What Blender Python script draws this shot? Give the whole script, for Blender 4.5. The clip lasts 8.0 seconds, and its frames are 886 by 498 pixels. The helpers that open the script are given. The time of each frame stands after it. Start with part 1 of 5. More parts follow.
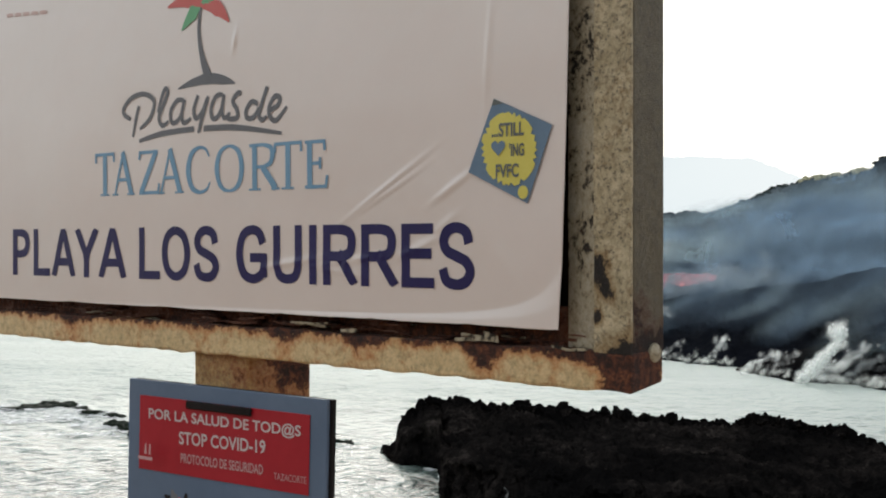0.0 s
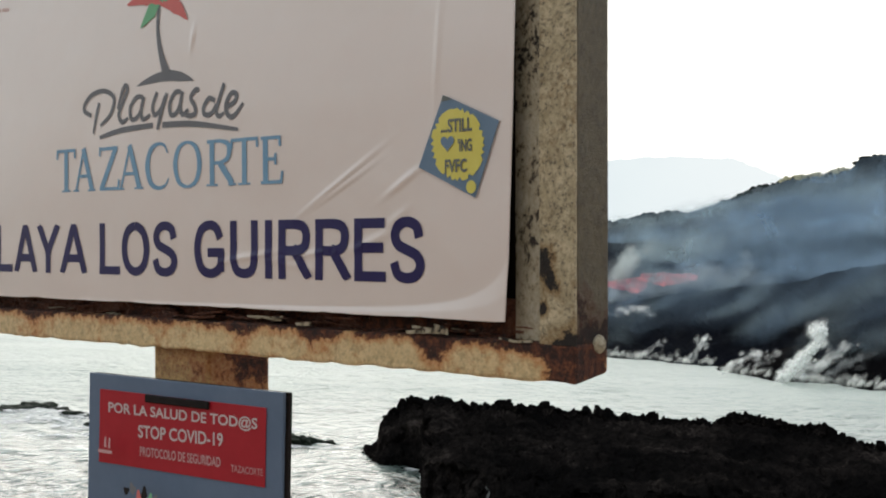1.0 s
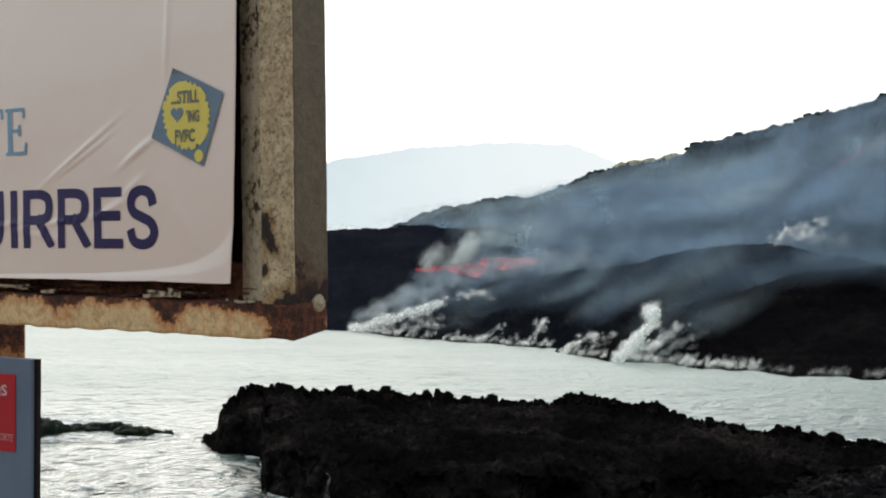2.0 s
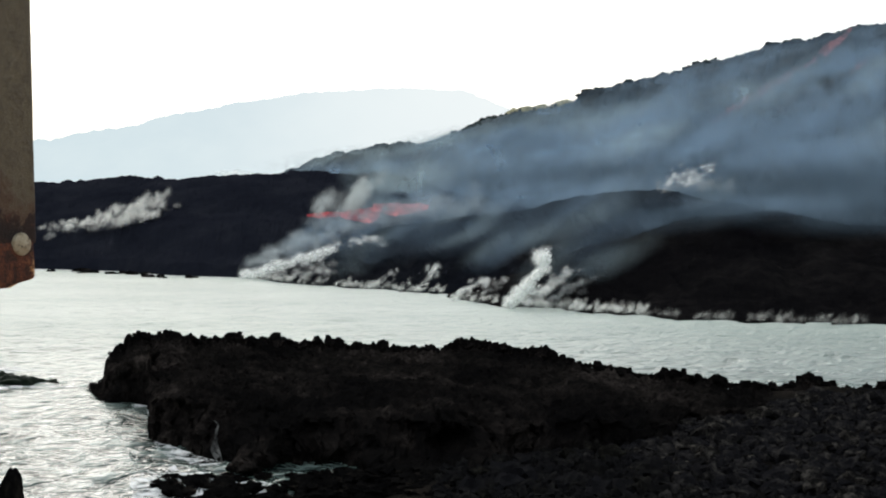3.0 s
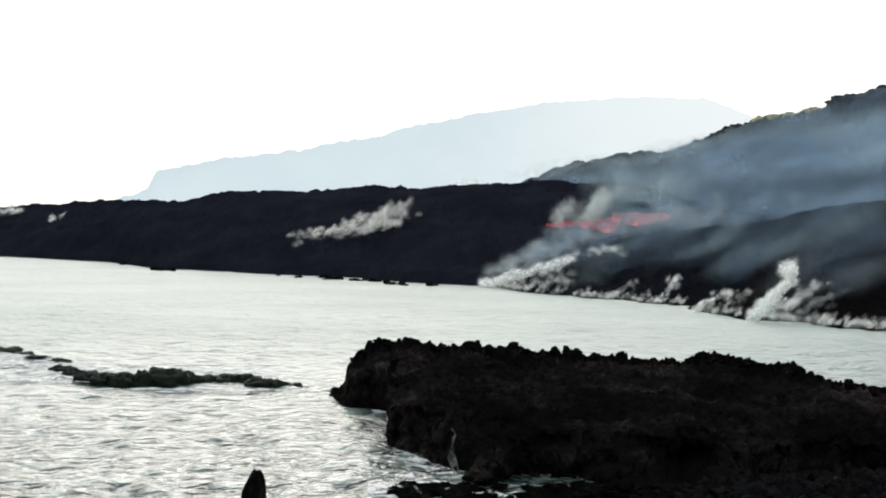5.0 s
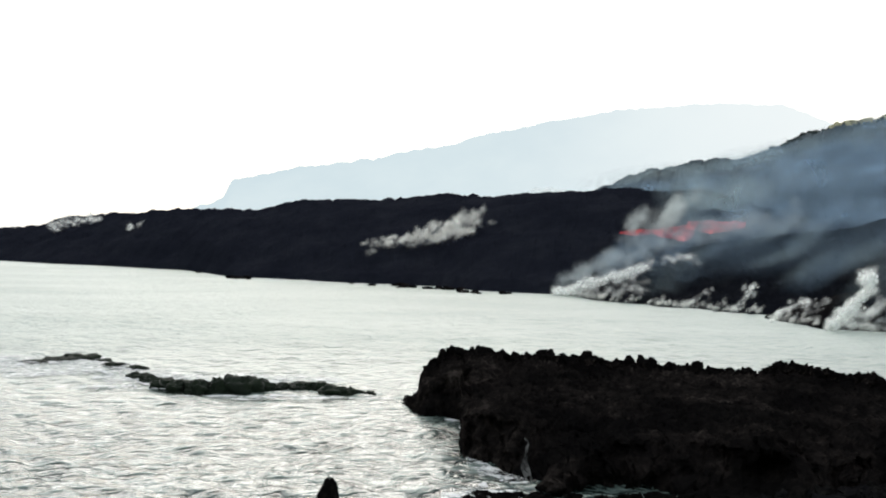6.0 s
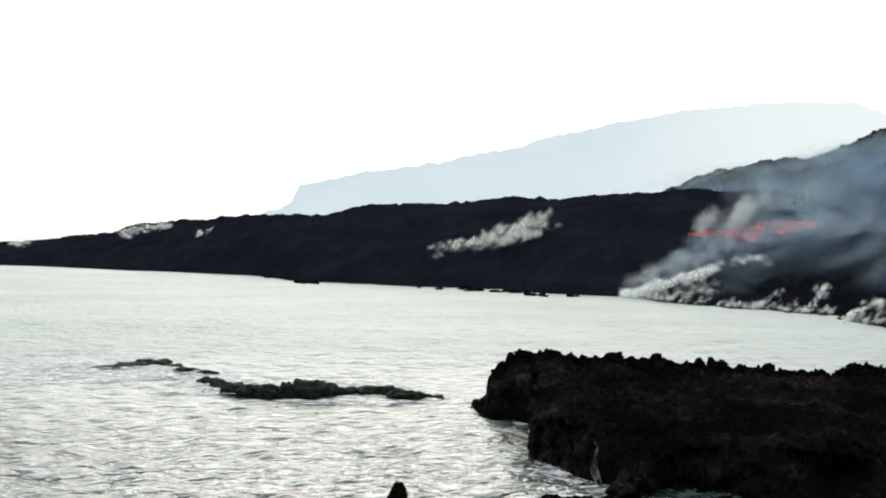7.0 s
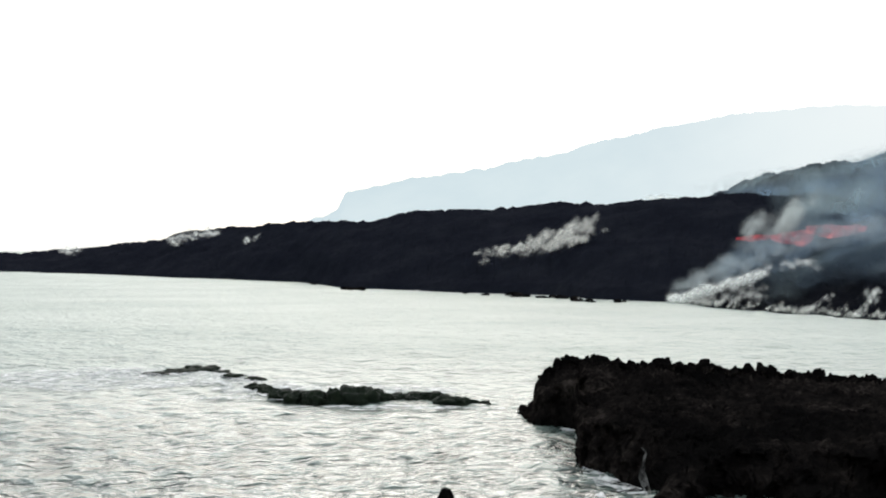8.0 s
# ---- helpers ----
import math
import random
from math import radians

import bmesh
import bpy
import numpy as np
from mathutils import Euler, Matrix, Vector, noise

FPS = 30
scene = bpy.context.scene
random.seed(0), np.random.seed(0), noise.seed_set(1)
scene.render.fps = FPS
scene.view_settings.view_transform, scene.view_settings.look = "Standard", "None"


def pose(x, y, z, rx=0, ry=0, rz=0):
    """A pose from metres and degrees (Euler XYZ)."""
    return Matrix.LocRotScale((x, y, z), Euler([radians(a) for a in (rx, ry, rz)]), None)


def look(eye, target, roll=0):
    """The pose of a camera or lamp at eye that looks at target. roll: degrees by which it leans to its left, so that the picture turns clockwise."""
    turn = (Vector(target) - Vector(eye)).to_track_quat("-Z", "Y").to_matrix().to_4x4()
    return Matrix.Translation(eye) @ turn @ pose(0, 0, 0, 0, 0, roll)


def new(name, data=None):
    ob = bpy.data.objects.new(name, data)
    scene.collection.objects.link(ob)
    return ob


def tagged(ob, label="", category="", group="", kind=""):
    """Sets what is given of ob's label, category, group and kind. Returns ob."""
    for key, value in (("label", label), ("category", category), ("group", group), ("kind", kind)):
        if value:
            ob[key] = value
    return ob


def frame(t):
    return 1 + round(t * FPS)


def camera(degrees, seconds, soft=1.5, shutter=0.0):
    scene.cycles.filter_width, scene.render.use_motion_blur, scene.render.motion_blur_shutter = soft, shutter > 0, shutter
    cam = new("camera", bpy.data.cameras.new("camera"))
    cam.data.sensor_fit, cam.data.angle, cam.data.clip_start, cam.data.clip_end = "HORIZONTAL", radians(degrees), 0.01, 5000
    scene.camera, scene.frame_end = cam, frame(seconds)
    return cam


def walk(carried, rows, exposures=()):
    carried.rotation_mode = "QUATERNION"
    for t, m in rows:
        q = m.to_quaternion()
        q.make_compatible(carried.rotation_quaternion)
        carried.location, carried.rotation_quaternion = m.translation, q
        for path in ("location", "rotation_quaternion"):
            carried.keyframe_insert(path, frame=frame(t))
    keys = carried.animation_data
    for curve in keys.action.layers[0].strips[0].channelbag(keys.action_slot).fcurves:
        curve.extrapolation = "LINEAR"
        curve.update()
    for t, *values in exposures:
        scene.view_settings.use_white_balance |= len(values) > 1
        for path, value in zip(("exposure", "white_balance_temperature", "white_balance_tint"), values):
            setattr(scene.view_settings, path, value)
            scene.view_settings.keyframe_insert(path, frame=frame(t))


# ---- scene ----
cam = camera(36.958, 8.0, soft=2.0)
PATH = [(0.0, 0.0002, 0.0000, 7.0001, 91.927, -1.546, -0.063),
        (0.5, 0.0037, -0.0036, 6.9990, 91.940, -1.583, -0.119),
        (1.0, 0.0285, -0.0186, 6.9948, 91.948, -1.477, -0.835),
        (1.2, 0.0450, -0.0352, 6.9914, 91.948, -1.390, -2.058),
        (1.5, 0.0717, -0.0568, 6.9880, 91.980, -1.212, -4.070),
        (2.0, 0.1287, -0.0943, 6.9754, 91.478, -0.755, -7.638),
        (2.2, 0.1598, -0.1172, 6.9717, 90.917, -0.594, -9.056),
        (3.3, 0.2870, 0.2600, 6.9680, 89.032, -0.747, -12.797),
        (3.5, 0.2933, 0.3304, 6.9667, 89.069, -0.725, -13.000),
        (4.0, 0.3114, 0.4702, 6.9736, 89.205, -0.718, -11.558),
        (4.2, 0.3241, 0.5200, 6.9682, 89.242, -0.935, -9.028),
        (4.5, 0.3344, 0.5859, 6.9737, 89.352, -0.925, -4.599),
        (4.7, 0.3381, 0.6250, 6.9681, 89.394, -1.020, -3.323),
        (5.8, 0.3451, 0.7900, 6.9680, 89.679, -1.069, 0.822),
        (6.0, 0.3465, 0.8101, 6.9683, 89.739, -1.076, 1.199),
        (6.5, 0.3500, 0.8500, 6.9680, 89.766, -0.847, 3.023),
        (7.0, 0.3464, 0.8806, 6.9708, 89.848, -0.510, 4.085),
        (7.5, 0.3470, 0.8991, 6.9639, 89.965, -0.330, 5.096),
        (8.0, 0.3445, 0.9077, 6.9568, 90.097, -0.243, 6.075)]
walk(cam, [(t, pose(x, y, z, rx, ry, rz)) for t, x, y, z, rx, ry, rz in PATH])

# ---- light: a bright, veiled late-afternoon sky over the sea ----
world = bpy.data.worlds.new("sky")
scene.world = world
world.use_nodes = True
wn, wl = world.node_tree.nodes, world.node_tree.links
wn.clear()
sky = wn.new("ShaderNodeTexSky")
sky.sky_type = "NISHITA"
sky.sun_disc = False
sky.sun_elevation = radians(34)
sky.sun_rotation = radians(-6)
sky.air_density, sky.dust_density, sky.ozone_density = 1.0, 4.0, 1.0
clear = wn.new("ShaderNodeBackground")
clear.inputs["Strength"].default_value = 0.05
wl.new(sky.outputs[0], clear.inputs["Color"])
overcast = wn.new("ShaderNodeBackground")  # the even white cloud veil under that sky
overcast.inputs["Color"].default_value = (0.93, 1.0, 1.015, 1)
direction = wn.new("ShaderNodeSeparateXYZ")
wl.new(wn.new("ShaderNodeTexCoord").outputs["Generated"], direction.inputs[0])
veil = wn.new("ShaderNodeMapRange")  # the veil is thickest, and brightest, towards the horizon
veil.inputs["From Min"].default_value, veil.inputs["From Max"].default_value = 0.0, 1.0
veil.inputs["To Min"].default_value, veil.inputs["To Max"].default_value = 0.93, 0.58
wl.new(direction.outputs["Z"], veil.inputs["Value"])
wl.new(veil.outputs[0], overcast.inputs["Strength"])
both_skies = wn.new("ShaderNodeAddShader")
wl.new(clear.outputs[0], both_skies.inputs[0])
wl.new(overcast.outputs[0], both_skies.inputs[1])
wl.new(both_skies.outputs[0], wn.new("ShaderNodeOutputWorld").inputs["Surface"])

sun_data = bpy.data.lights.new("sun", "SUN")
sun_data.energy, sun_data.angle, sun_data.color = 1.3, radians(58), (0.96, 1.0, 0.98)
sun = new("sun", sun_data)
sun.matrix_world = look((0, 0, 60), Vector((0, 0, 60)) - Vector((math.sin(radians(-6)) * 0.83, math.cos(radians(-6)) * 0.83, 0.56)))
scene.view_settings.exposure = 0.0
scene.cycles.transparent_max_bounces = 220


# ---- materials ----
def material(name):
    m = bpy.data.materials.new(name)
    m.use_nodes = True
    m.node_tree.nodes.clear()
    return m, m.node_tree.nodes, m.node_tree.links


def ramp(nodes, links, source, stops):
    r = nodes.new("ShaderNodeValToRGB")
    while len(r.color_ramp.elements) < len(stops):
        r.color_ramp.elements.new(0.5)
    for e, (p, c) in zip(r.color_ramp.elements, stops):
        e.position, e.color = p, (*c, 1) if len(c) == 3 else c
    links.new(source, r.inputs[0])
    return r.outputs["Color"]


def noise_node(nodes, links, coords, scale, detail=6, rough=0.6, distortion=0.0):
    n = nodes.new("ShaderNodeTexNoise")
    n.inputs["Scale"].default_value, n.inputs["Detail"].default_value = scale, detail
    n.inputs["Roughness"].default_value, n.inputs["Distortion"].default_value = rough, distortion
    links.new(coords, n.inputs["Vector"])
    return n.outputs["Fac"]


def mix(nodes, links, fac, a, b, mode="MIX"):
    n = nodes.new("ShaderNodeMix")
    n.data_type, n.blend_type = "RGBA", mode
    for value, socket in ((fac, n.inputs[0]), (a, n.inputs[6]), (b, n.inputs[7])):
        if isinstance(value, (int, float)):
            socket.default_value = value
        elif isinstance(value, tuple):
            socket.default_value = (*value, 1)
        else:
            links.new(value, socket)
    return n.outputs[2]


def math_node(nodes, links, op, a, b=0.0):
    n = nodes.new("ShaderNodeMath")
    n.operation = op
    for value, socket in ((a, n.inputs[0]), (b, n.inputs[1])):
        if isinstance(value, (int, float)):
            socket.default_value = value
        else:
            links.new(value, socket)
    return n.outputs[0]


def bumped(nodes, links, heights):
    """A chain of bump nodes from (height socket, strength, distance)."""
    last = None
    for h, strength, distance in heights:
        b = nodes.new("ShaderNodeBump")
        b.inputs["Strength"].default_value, b.inputs["Distance"].default_value = strength, distance
        links.new(h, b.inputs["Height"])
        if last:
            links.new(last, b.inputs["Normal"])
        last = b.outputs[0]
    return last


def surface(name, stops, scale, rough, bump=0.4, bump_distance=0.05, fine=None, metallic=0.0, coords="Object", specular=0.4, random_tint=0.0):
    """A plain procedural surface: colours from a coarse noise, broken up by a fine one, with relief."""
    m, n, l = material(name)
    tc = n.new("ShaderNodeTexCoord").outputs[coords]
    coarse = noise_node(n, l, tc, scale)
    grain = noise_node(n, l, tc, fine or scale * 7, 8, 0.7)
    colour = ramp(n, l, math_node(n, l, "ADD", math_node(n, l, "MULTIPLY", coarse, 0.65), math_node(n, l, "MULTIPLY", grain, 0.35)), stops)
    if random_tint:
        info = n.new("ShaderNodeObjectInfo")
        colour = mix(n, l, math_node(n, l, "MULTIPLY", info.outputs["Random"], random_tint), colour, (0.01, 0.01, 0.012))
    p = n.new("ShaderNodeBsdfPrincipled")
    l.new(colour, p.inputs["Base Color"])
    p.inputs["Roughness"].default_value, p.inputs["Metallic"].default_value = rough, metallic
    p.inputs["Specular IOR Level"].default_value = specular
    l.new(bumped(n, l, [(coarse, bump * 0.6, bump_distance), (grain, bump, bump_distance * 0.3)]), p.inputs["Normal"])
    l.new(p.outputs[0], n.new("ShaderNodeOutputMaterial").inputs["Surface"])
    return m


BASALT = surface("black_basalt", [(0.38, (0.0027, 0.0027, 0.0029)), (0.52, (0.0068, 0.0065, 0.0063)), (0.60, (0.0160, 0.0138, 0.0119)), (0.68, (0.064, 0.052, 0.041))], 0.26, 0.95, 1.0, 0.5, 2.4, specular=0.0)
BOUNCE_EARTH = surface("bounce_brown_earth", [(0.35, (0.20, 0.135, 0.090)), (0.65, (0.31, 0.215, 0.150))], 0.8, 0.95, 0.8, 0.05, 9.0, specular=0.05)
CRAG = surface("rough_crag_basalt", [(0.36, (0.0030, 0.0030, 0.0032)), (0.48, (0.0064, 0.0059, 0.0057)), (0.55, (0.0140, 0.0120, 0.0110)), (0.66, (0.056, 0.046, 0.041))], 0.22, 0.95, 1.0, 0.4, 2.8, specular=0.0)
SALT = surface("dried_salt", [(0.42, (0.012, 0.012, 0.012)), (0.66, (0.16, 0.16, 0.155))], 1.6, 0.9, 0.8, 0.05, 9.0, specular=0.1)
DARK_COBBLE = surface("dark_beach_cobble", [(0.3, (0.0030, 0.0030, 0.0028)), (0.5, (0.0060, 0.0058, 0.0052)), (0.66, (0.024, 0.023, 0.019))], 1.1, 0.9, 0.7, 0.06, 9.0, specular=0.0, random_tint=0.75)
COBBLE = surface("beach_cobble", [(0.3, (0.0045, 0.0042, 0.0039)), (0.5, (0.0102, 0.0095, 0.0088)), (0.62, (0.078, 0.070, 0.061))], 1.1, 0.9, 0.7, 0.06, 9.0, specular=0.0, random_tint=0.75)
# black lava, lifted and blued in its colour by the air's haze
DELTA = surface("hazed_cooled_lava", [(0.3, (0.0072, 0.0082, 0.0128)), (0.5, (0.0118, 0.0132, 0.0190)), (0.7, (0.0200, 0.0212, 0.0275))], 0.10, 0.95, 1.0, 1.2, 0.7, specular=0.0)
FLOW = surface("fresh_lava_rubble", [(0.34, (0.0046, 0.0054, 0.0078)), (0.5, (0.0080, 0.0088, 0.0115)), (0.64, (0.0140, 0.0145, 0.0162)), (0.8, (0.026, 0.024, 0.022))], 0.10, 0.95, 1.0, 1.2, 0.8, specular=0.0)
FAN = surface("blackened_lava_rubble", [(0.34, (0.0030, 0.0028, 0.0034)), (0.5, (0.0056, 0.0053, 0.0058)), (0.62, (0.0115, 0.0105, 0.0105)), (0.76, (0.027, 0.024, 0.022))], 0.10, 0.95, 1.0, 1.2, 0.8, specular=0.0)
# distance haze is put into the hill's base colour as pale blue-grey
HILL = surface("hazed_slope", [(0.36, (0.026, 0.034, 0.042)), (0.48, (0.050, 0.061, 0.070)), (0.6, (0.082, 0.092, 0.096)), (0.72, (0.15, 0.155, 0.15))], 0.018, 0.95, 0.8, 5.0, 0.12, specular=0.0)
WEEDY = surface("weedy_wet_rock", [(0.3, (0.005, 0.008, 0.005)), (0.55, (0.010, 0.017, 0.009)), (0.75, (0.026, 0.036, 0.018))], 0.9, 0.7, 0.9, 0.2, 6.0, specular=0.15)
STRAW = surface("straw_field", [(0.35, (0.22, 0.21, 0.13)), (0.65, (0.42, 0.39, 0.25))], 0.25, 0.95, 0.6, 0.4, 2.0, specular=0.0)
GREY_PAINT = surface("board_blue_grey", [(0.35, (0.09775, 0.1403, 0.2082)), (0.65, (0.1232, 0.17, 0.2422))], 6.0, 0.55, 0.1, 0.002, 60.0)
RED_VINYL = surface("red_vinyl", [(0.35, (0.328, 0.0082, 0.01804)), (0.65, (0.3936, 0.01312, 0.0246))], 8.0, 0.45, 0.08, 0.002, 60.0)
CLIP_BLACK = surface("black_rubber", [(0.3, (0.010, 0.008, 0.008)), (0.7, (0.024, 0.019, 0.018))], 20.0, 0.7, 0.2, 0.002, 90.0, specular=0.1)
WHITE_PRINT = surface("white_print", [(0.3, (0.5152, 0.4232, 0.414)), (0.7, (0.6072, 0.5152, 0.4968))], 12.0, 0.5, 0.05, 0.001)
FAINT_PRINT = surface("faded_white_print", [(0.3, (0.46, 0.25, 0.25)), (0.7, (0.56, 0.34, 0.33))], 12.0, 0.5, 0.05, 0.001)
WORN_PRINT = surface("worn_print", [(0.3, (0.60, 0.42, 0.38)), (0.7, (0.68, 0.49, 0.44))], 12.0, 0.5, 0.05, 0.001)
NAVY_PRINT = surface("navy_print", [(0.3, (0.014, 0.011, 0.072)), (0.7, (0.024, 0.020, 0.100))], 5.0, 0.35, 0.05, 0.001, specular=0.3)
SKY_PRINT = surface("light_blue_print", [(0.3, (0.136, 0.2805, 0.425)), (0.7, (0.1955, 0.357, 0.493))], 9.0, 0.4, 0.05, 0.001)
GREY_PRINT = surface("grey_print", [(0.3, (0.115, 0.115, 0.125)), (0.7, (0.15, 0.15, 0.16))], 9.0, 0.4, 0.05, 0.001)
RED_PRINT = surface("red_print", [(0.3, (0.55, 0.10, 0.09)), (0.7, (0.62, 0.14, 0.12))], 9.0, 0.4, 0.05, 0.001)
GREEN_PRINT = surface("green_print", [(0.3, (0.12, 0.36, 0.18)), (0.7, (0.17, 0.44, 0.22))], 9.0, 0.4, 0.05, 0.001)
STICKER_BLUE = surface("sticker_blue", [(0.3, (0.1035, 0.1665, 0.243)), (0.7, (0.144, 0.216, 0.297))], 14.0, 0.4, 0.1, 0.001)
STICKER_YELLOW = surface("sticker_yellow", [(0.3, (0.612, 0.522, 0.09)), (0.7, (0.684, 0.594, 0.135))], 14.0, 0.4, 0.05, 0.001)
STICKER_INK = surface("sticker_ink", [(0.3, (0.10, 0.11, 0.10)), (0.7, (0.15, 0.16, 0.15))], 14.0, 0.5, 0.05, 0.001)
VINYL = surface("white_banner_vinyl", [(0.3, (0.685, 0.580, 0.523)), (0.7, (0.737, 0.628, 0.570))], 2.2, 0.34, 0.06, 0.006, 14.0, specular=0.3)
coat = next(q for q in VINYL.node_tree.nodes if q.type == "BSDF_PRINCIPLED")
coat.inputs["Coat Weight"].default_value, coat.inputs["Coat Roughness"].default_value, coat.inputs["Coat IOR"].default_value = 1.0, 0.30, 1.95


RUST = ((0.36, (0.012, 0.006, 0.005)), (0.48, (0.042, 0.015, 0.009)), (0.58, (0.125, 0.037, 0.015)), (0.74, (0.28, 0.110, 0.040)))
SCALE_BLACK = ((0.36, (0.008, 0.006, 0.005)), (0.60, (0.022, 0.016, 0.012)), (0.78, (0.10, 0.045, 0.022)))


def peeling_paint(name, paint, paint_dark, rust_amount, speckle, spots=(), edge=0.0, bare=RUST, bleed=(0.82, 0.46, 0.26)):
    """Old oil paint over steel that rusts: stained film, pitted specks, flaked patches. spots: centre, reach, strength of local rust; bleed: tint of the film beside bare steel."""
    m, n, l = material(name)
    tc = n.new("ShaderNodeTexCoord").outputs["Object"]
    sep = n.new("ShaderNodeSeparateXYZ")
    l.new(tc, sep.inputs[0])
    big = noise_node(n, l, tc, 9, 6, 0.65, 0.4)
    mid = noise_node(n, l, tc, 26, 6, 0.7, 0.6)
    small = noise_node(n, l, tc, 75, 8, 0.75, 0.3)
    tiny = noise_node(n, l, tc, 170, 6, 0.75)
    film = mix(n, l, ramp(n, l, mid, [(0.30, (0, 0, 0)), (0.62, (1, 1, 1))]), paint_dark, paint)
    film = mix(n, l, math_node(n, l, "MULTIPLY", ramp(n, l, small, [(0.47, (0, 0, 0)), (0.64, (1, 1, 1))]), 0.65), film, tuple(c * 0.5 for c in paint_dark))
    film = mix(n, l, math_node(n, l, "MULTIPLY", ramp(n, l, tiny, [(0.52, (0, 0, 0)), (0.61, (1, 1, 1))]), speckle), film, (0.038, 0.029, 0.019))
    rust = ramp(n, l, small, bare)
    where = math_node(n, l, "ADD", math_node(n, l, "MULTIPLY", big, 0.35), math_node(n, l, "ADD", math_node(n, l, "MULTIPLY", mid, 0.30), math_node(n, l, "MULTIPLY", small, 0.35)))
    for centre, reach, strength in spots:
        dist = n.new("ShaderNodeVectorMath")
        dist.operation = "DISTANCE"
        dist.inputs[1].default_value = centre
        l.new(tc, dist.inputs[0])
        near = n.new("ShaderNodeMapRange")
        near.inputs["From Min"].default_value, near.inputs["From Max"].default_value = reach * 0.2, reach
        near.inputs["To Min"].default_value, near.inputs["To Max"].default_value = strength, 0.0
        l.new(dist.outputs["Value"], near.inputs["Value"])
        where = math_node(n, l, "ADD", where, near.outputs[0])
    if edge:
        up = n.new("ShaderNodeMapRange")
        up.inputs["From Min"].default_value, up.inputs["From Max"].default_value = -0.05, -0.026
        up.inputs["To Min"].default_value, up.inputs["To Max"].default_value = 0.0, edge
        l.new(sep.outputs["Z"], up.inputs["Value"])
        where = math_node(n, l, "ADD", where, up.outputs[0])
    t = 0.66 - rust_amount
    fac = ramp(n, l, where, [(t, (0, 0, 0)), (t + 0.04, (1, 1, 1))])
    stain = ramp(n, l, where, [(t - 0.10, (0, 0, 0)), (t, (0.85, 0.85, 0.85))])
    film = mix(n, l, stain, film, tuple(a * b for a, b in zip(paint_dark, bleed)))
    p = n.new("ShaderNodeBsdfPrincipled")
    l.new(mix(n, l, fac, film, rust), p.inputs["Base Color"])
    l.new(ramp(n, l, fac, [(0, (0.5, 0.5, 0.5)), (1, (0.9, 0.9, 0.9))]), p.inputs["Roughness"])
    l.new(bumped(n, l, [(fac, -0.7, 0.004), (small, 0.7, 0.003), (tiny, 0.5, 0.0015)]), p.inputs["Normal"])
    l.new(p.outputs[0], n.new("ShaderNodeOutputMaterial").inputs["Surface"])
    return m


CORNER = ((0.114, 0.03, -0.06), 0.080, 0.34)
RAIL_PAINT = peeling_paint("rusting_cream_rail", (0.775, 0.585, 0.310), (0.640, 0.450, 0.215), 0.04, 0.24, (CORNER, ((-0.155, 0.004, -0.045), 0.05, 0.19), ((-0.42, 0.004, -0.03), 0.07, 0.10), ((-1.30, 0.004, -0.03), 0.10, 0.10), ((0.03, 0.0, -0.02), 0.05, 0.14), ((-0.62, 0.0, -0.03), 0.06, 0.12)), 0.19)
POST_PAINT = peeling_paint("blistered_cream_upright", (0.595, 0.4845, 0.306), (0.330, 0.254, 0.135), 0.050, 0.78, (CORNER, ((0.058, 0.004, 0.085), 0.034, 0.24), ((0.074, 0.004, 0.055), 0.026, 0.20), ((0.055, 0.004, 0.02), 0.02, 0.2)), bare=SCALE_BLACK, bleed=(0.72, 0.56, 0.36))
# the side face's shade is put into its colour, beside the rust
SHADED_SIDE = peeling_paint("shaded_olive_side", (0.124, 0.0944, 0.0496), (0.0944, 0.0688, 0.0352), -0.02, 0.25, (((0.112, 0.05, -0.045), 0.11, 0.32), ((0.116, 0.02, 0.04), 0.04, 0.10)), bare=((0.36, (0.009, 0.006, 0.005)), (0.56, (0.030, 0.013, 0.009)), (0.76, (0.13, 0.050, 0.022))))
FLANGE_PAINT = peeling_paint("flaking_grey_flange", (0.590, 0.535, 0.420), (0.440, 0.385, 0.285), 0.152, 0.45, bare=SCALE_BLACK, bleed=(0.85, 0.78, 0.66))
LEDGE_RUST = peeling_paint("rotten_rust_ledge", (0.306, 0.171, 0.09), (0.144, 0.0594, 0.0315), 0.19, 0.5)
COLUMN_PAINT = peeling_paint("stained_brown_column", (0.629, 0.3995, 0.153), (0.391, 0.204, 0.06375), 0.06, 0.55, (((-0.75, 0.12, -0.10), 0.13, 0.16),))
# steel coloured near black for the shadow in the gap
SHADED_STEEL = surface("shade_black_steel", [(0.3, (0.010, 0.007, 0.006)), (0.7, (0.030, 0.018, 0.012))], 9.0, 0.9, 0.3, 0.002, 60.0, specular=0.1)

# sea: dark water that mirrors the sky, broken by swell, chop and ripples
SEA, n, l = material("sea_water")
geo = n.new("ShaderNodeTexCoord").outputs["Object"]
stretch = n.new("ShaderNodeMapping")
stretch.inputs["Rotation"].default_value = (0, 0, radians(-12))
stretch.inputs["Scale"].default_value = (0.7, 1.0, 1.0)
l.new(geo, stretch.inputs["Vector"])
chop = noise_node(n, l, stretch.outputs[0], 1.25, 2, 0.55, 0.3)
ripple = noise_node(n, l, stretch.outputs[0], 3.3, 2, 0.55, 0.3)
p = n.new("ShaderNodeBsdfPrincipled")
p.inputs["IOR"].default_value = 1.333
out_length = n.new("ShaderNodeVectorMath")  # roughness grows with distance from the camera, for ripples too fine to see
out_length.operation = "LENGTH"
l.new(geo, out_length.inputs[0])
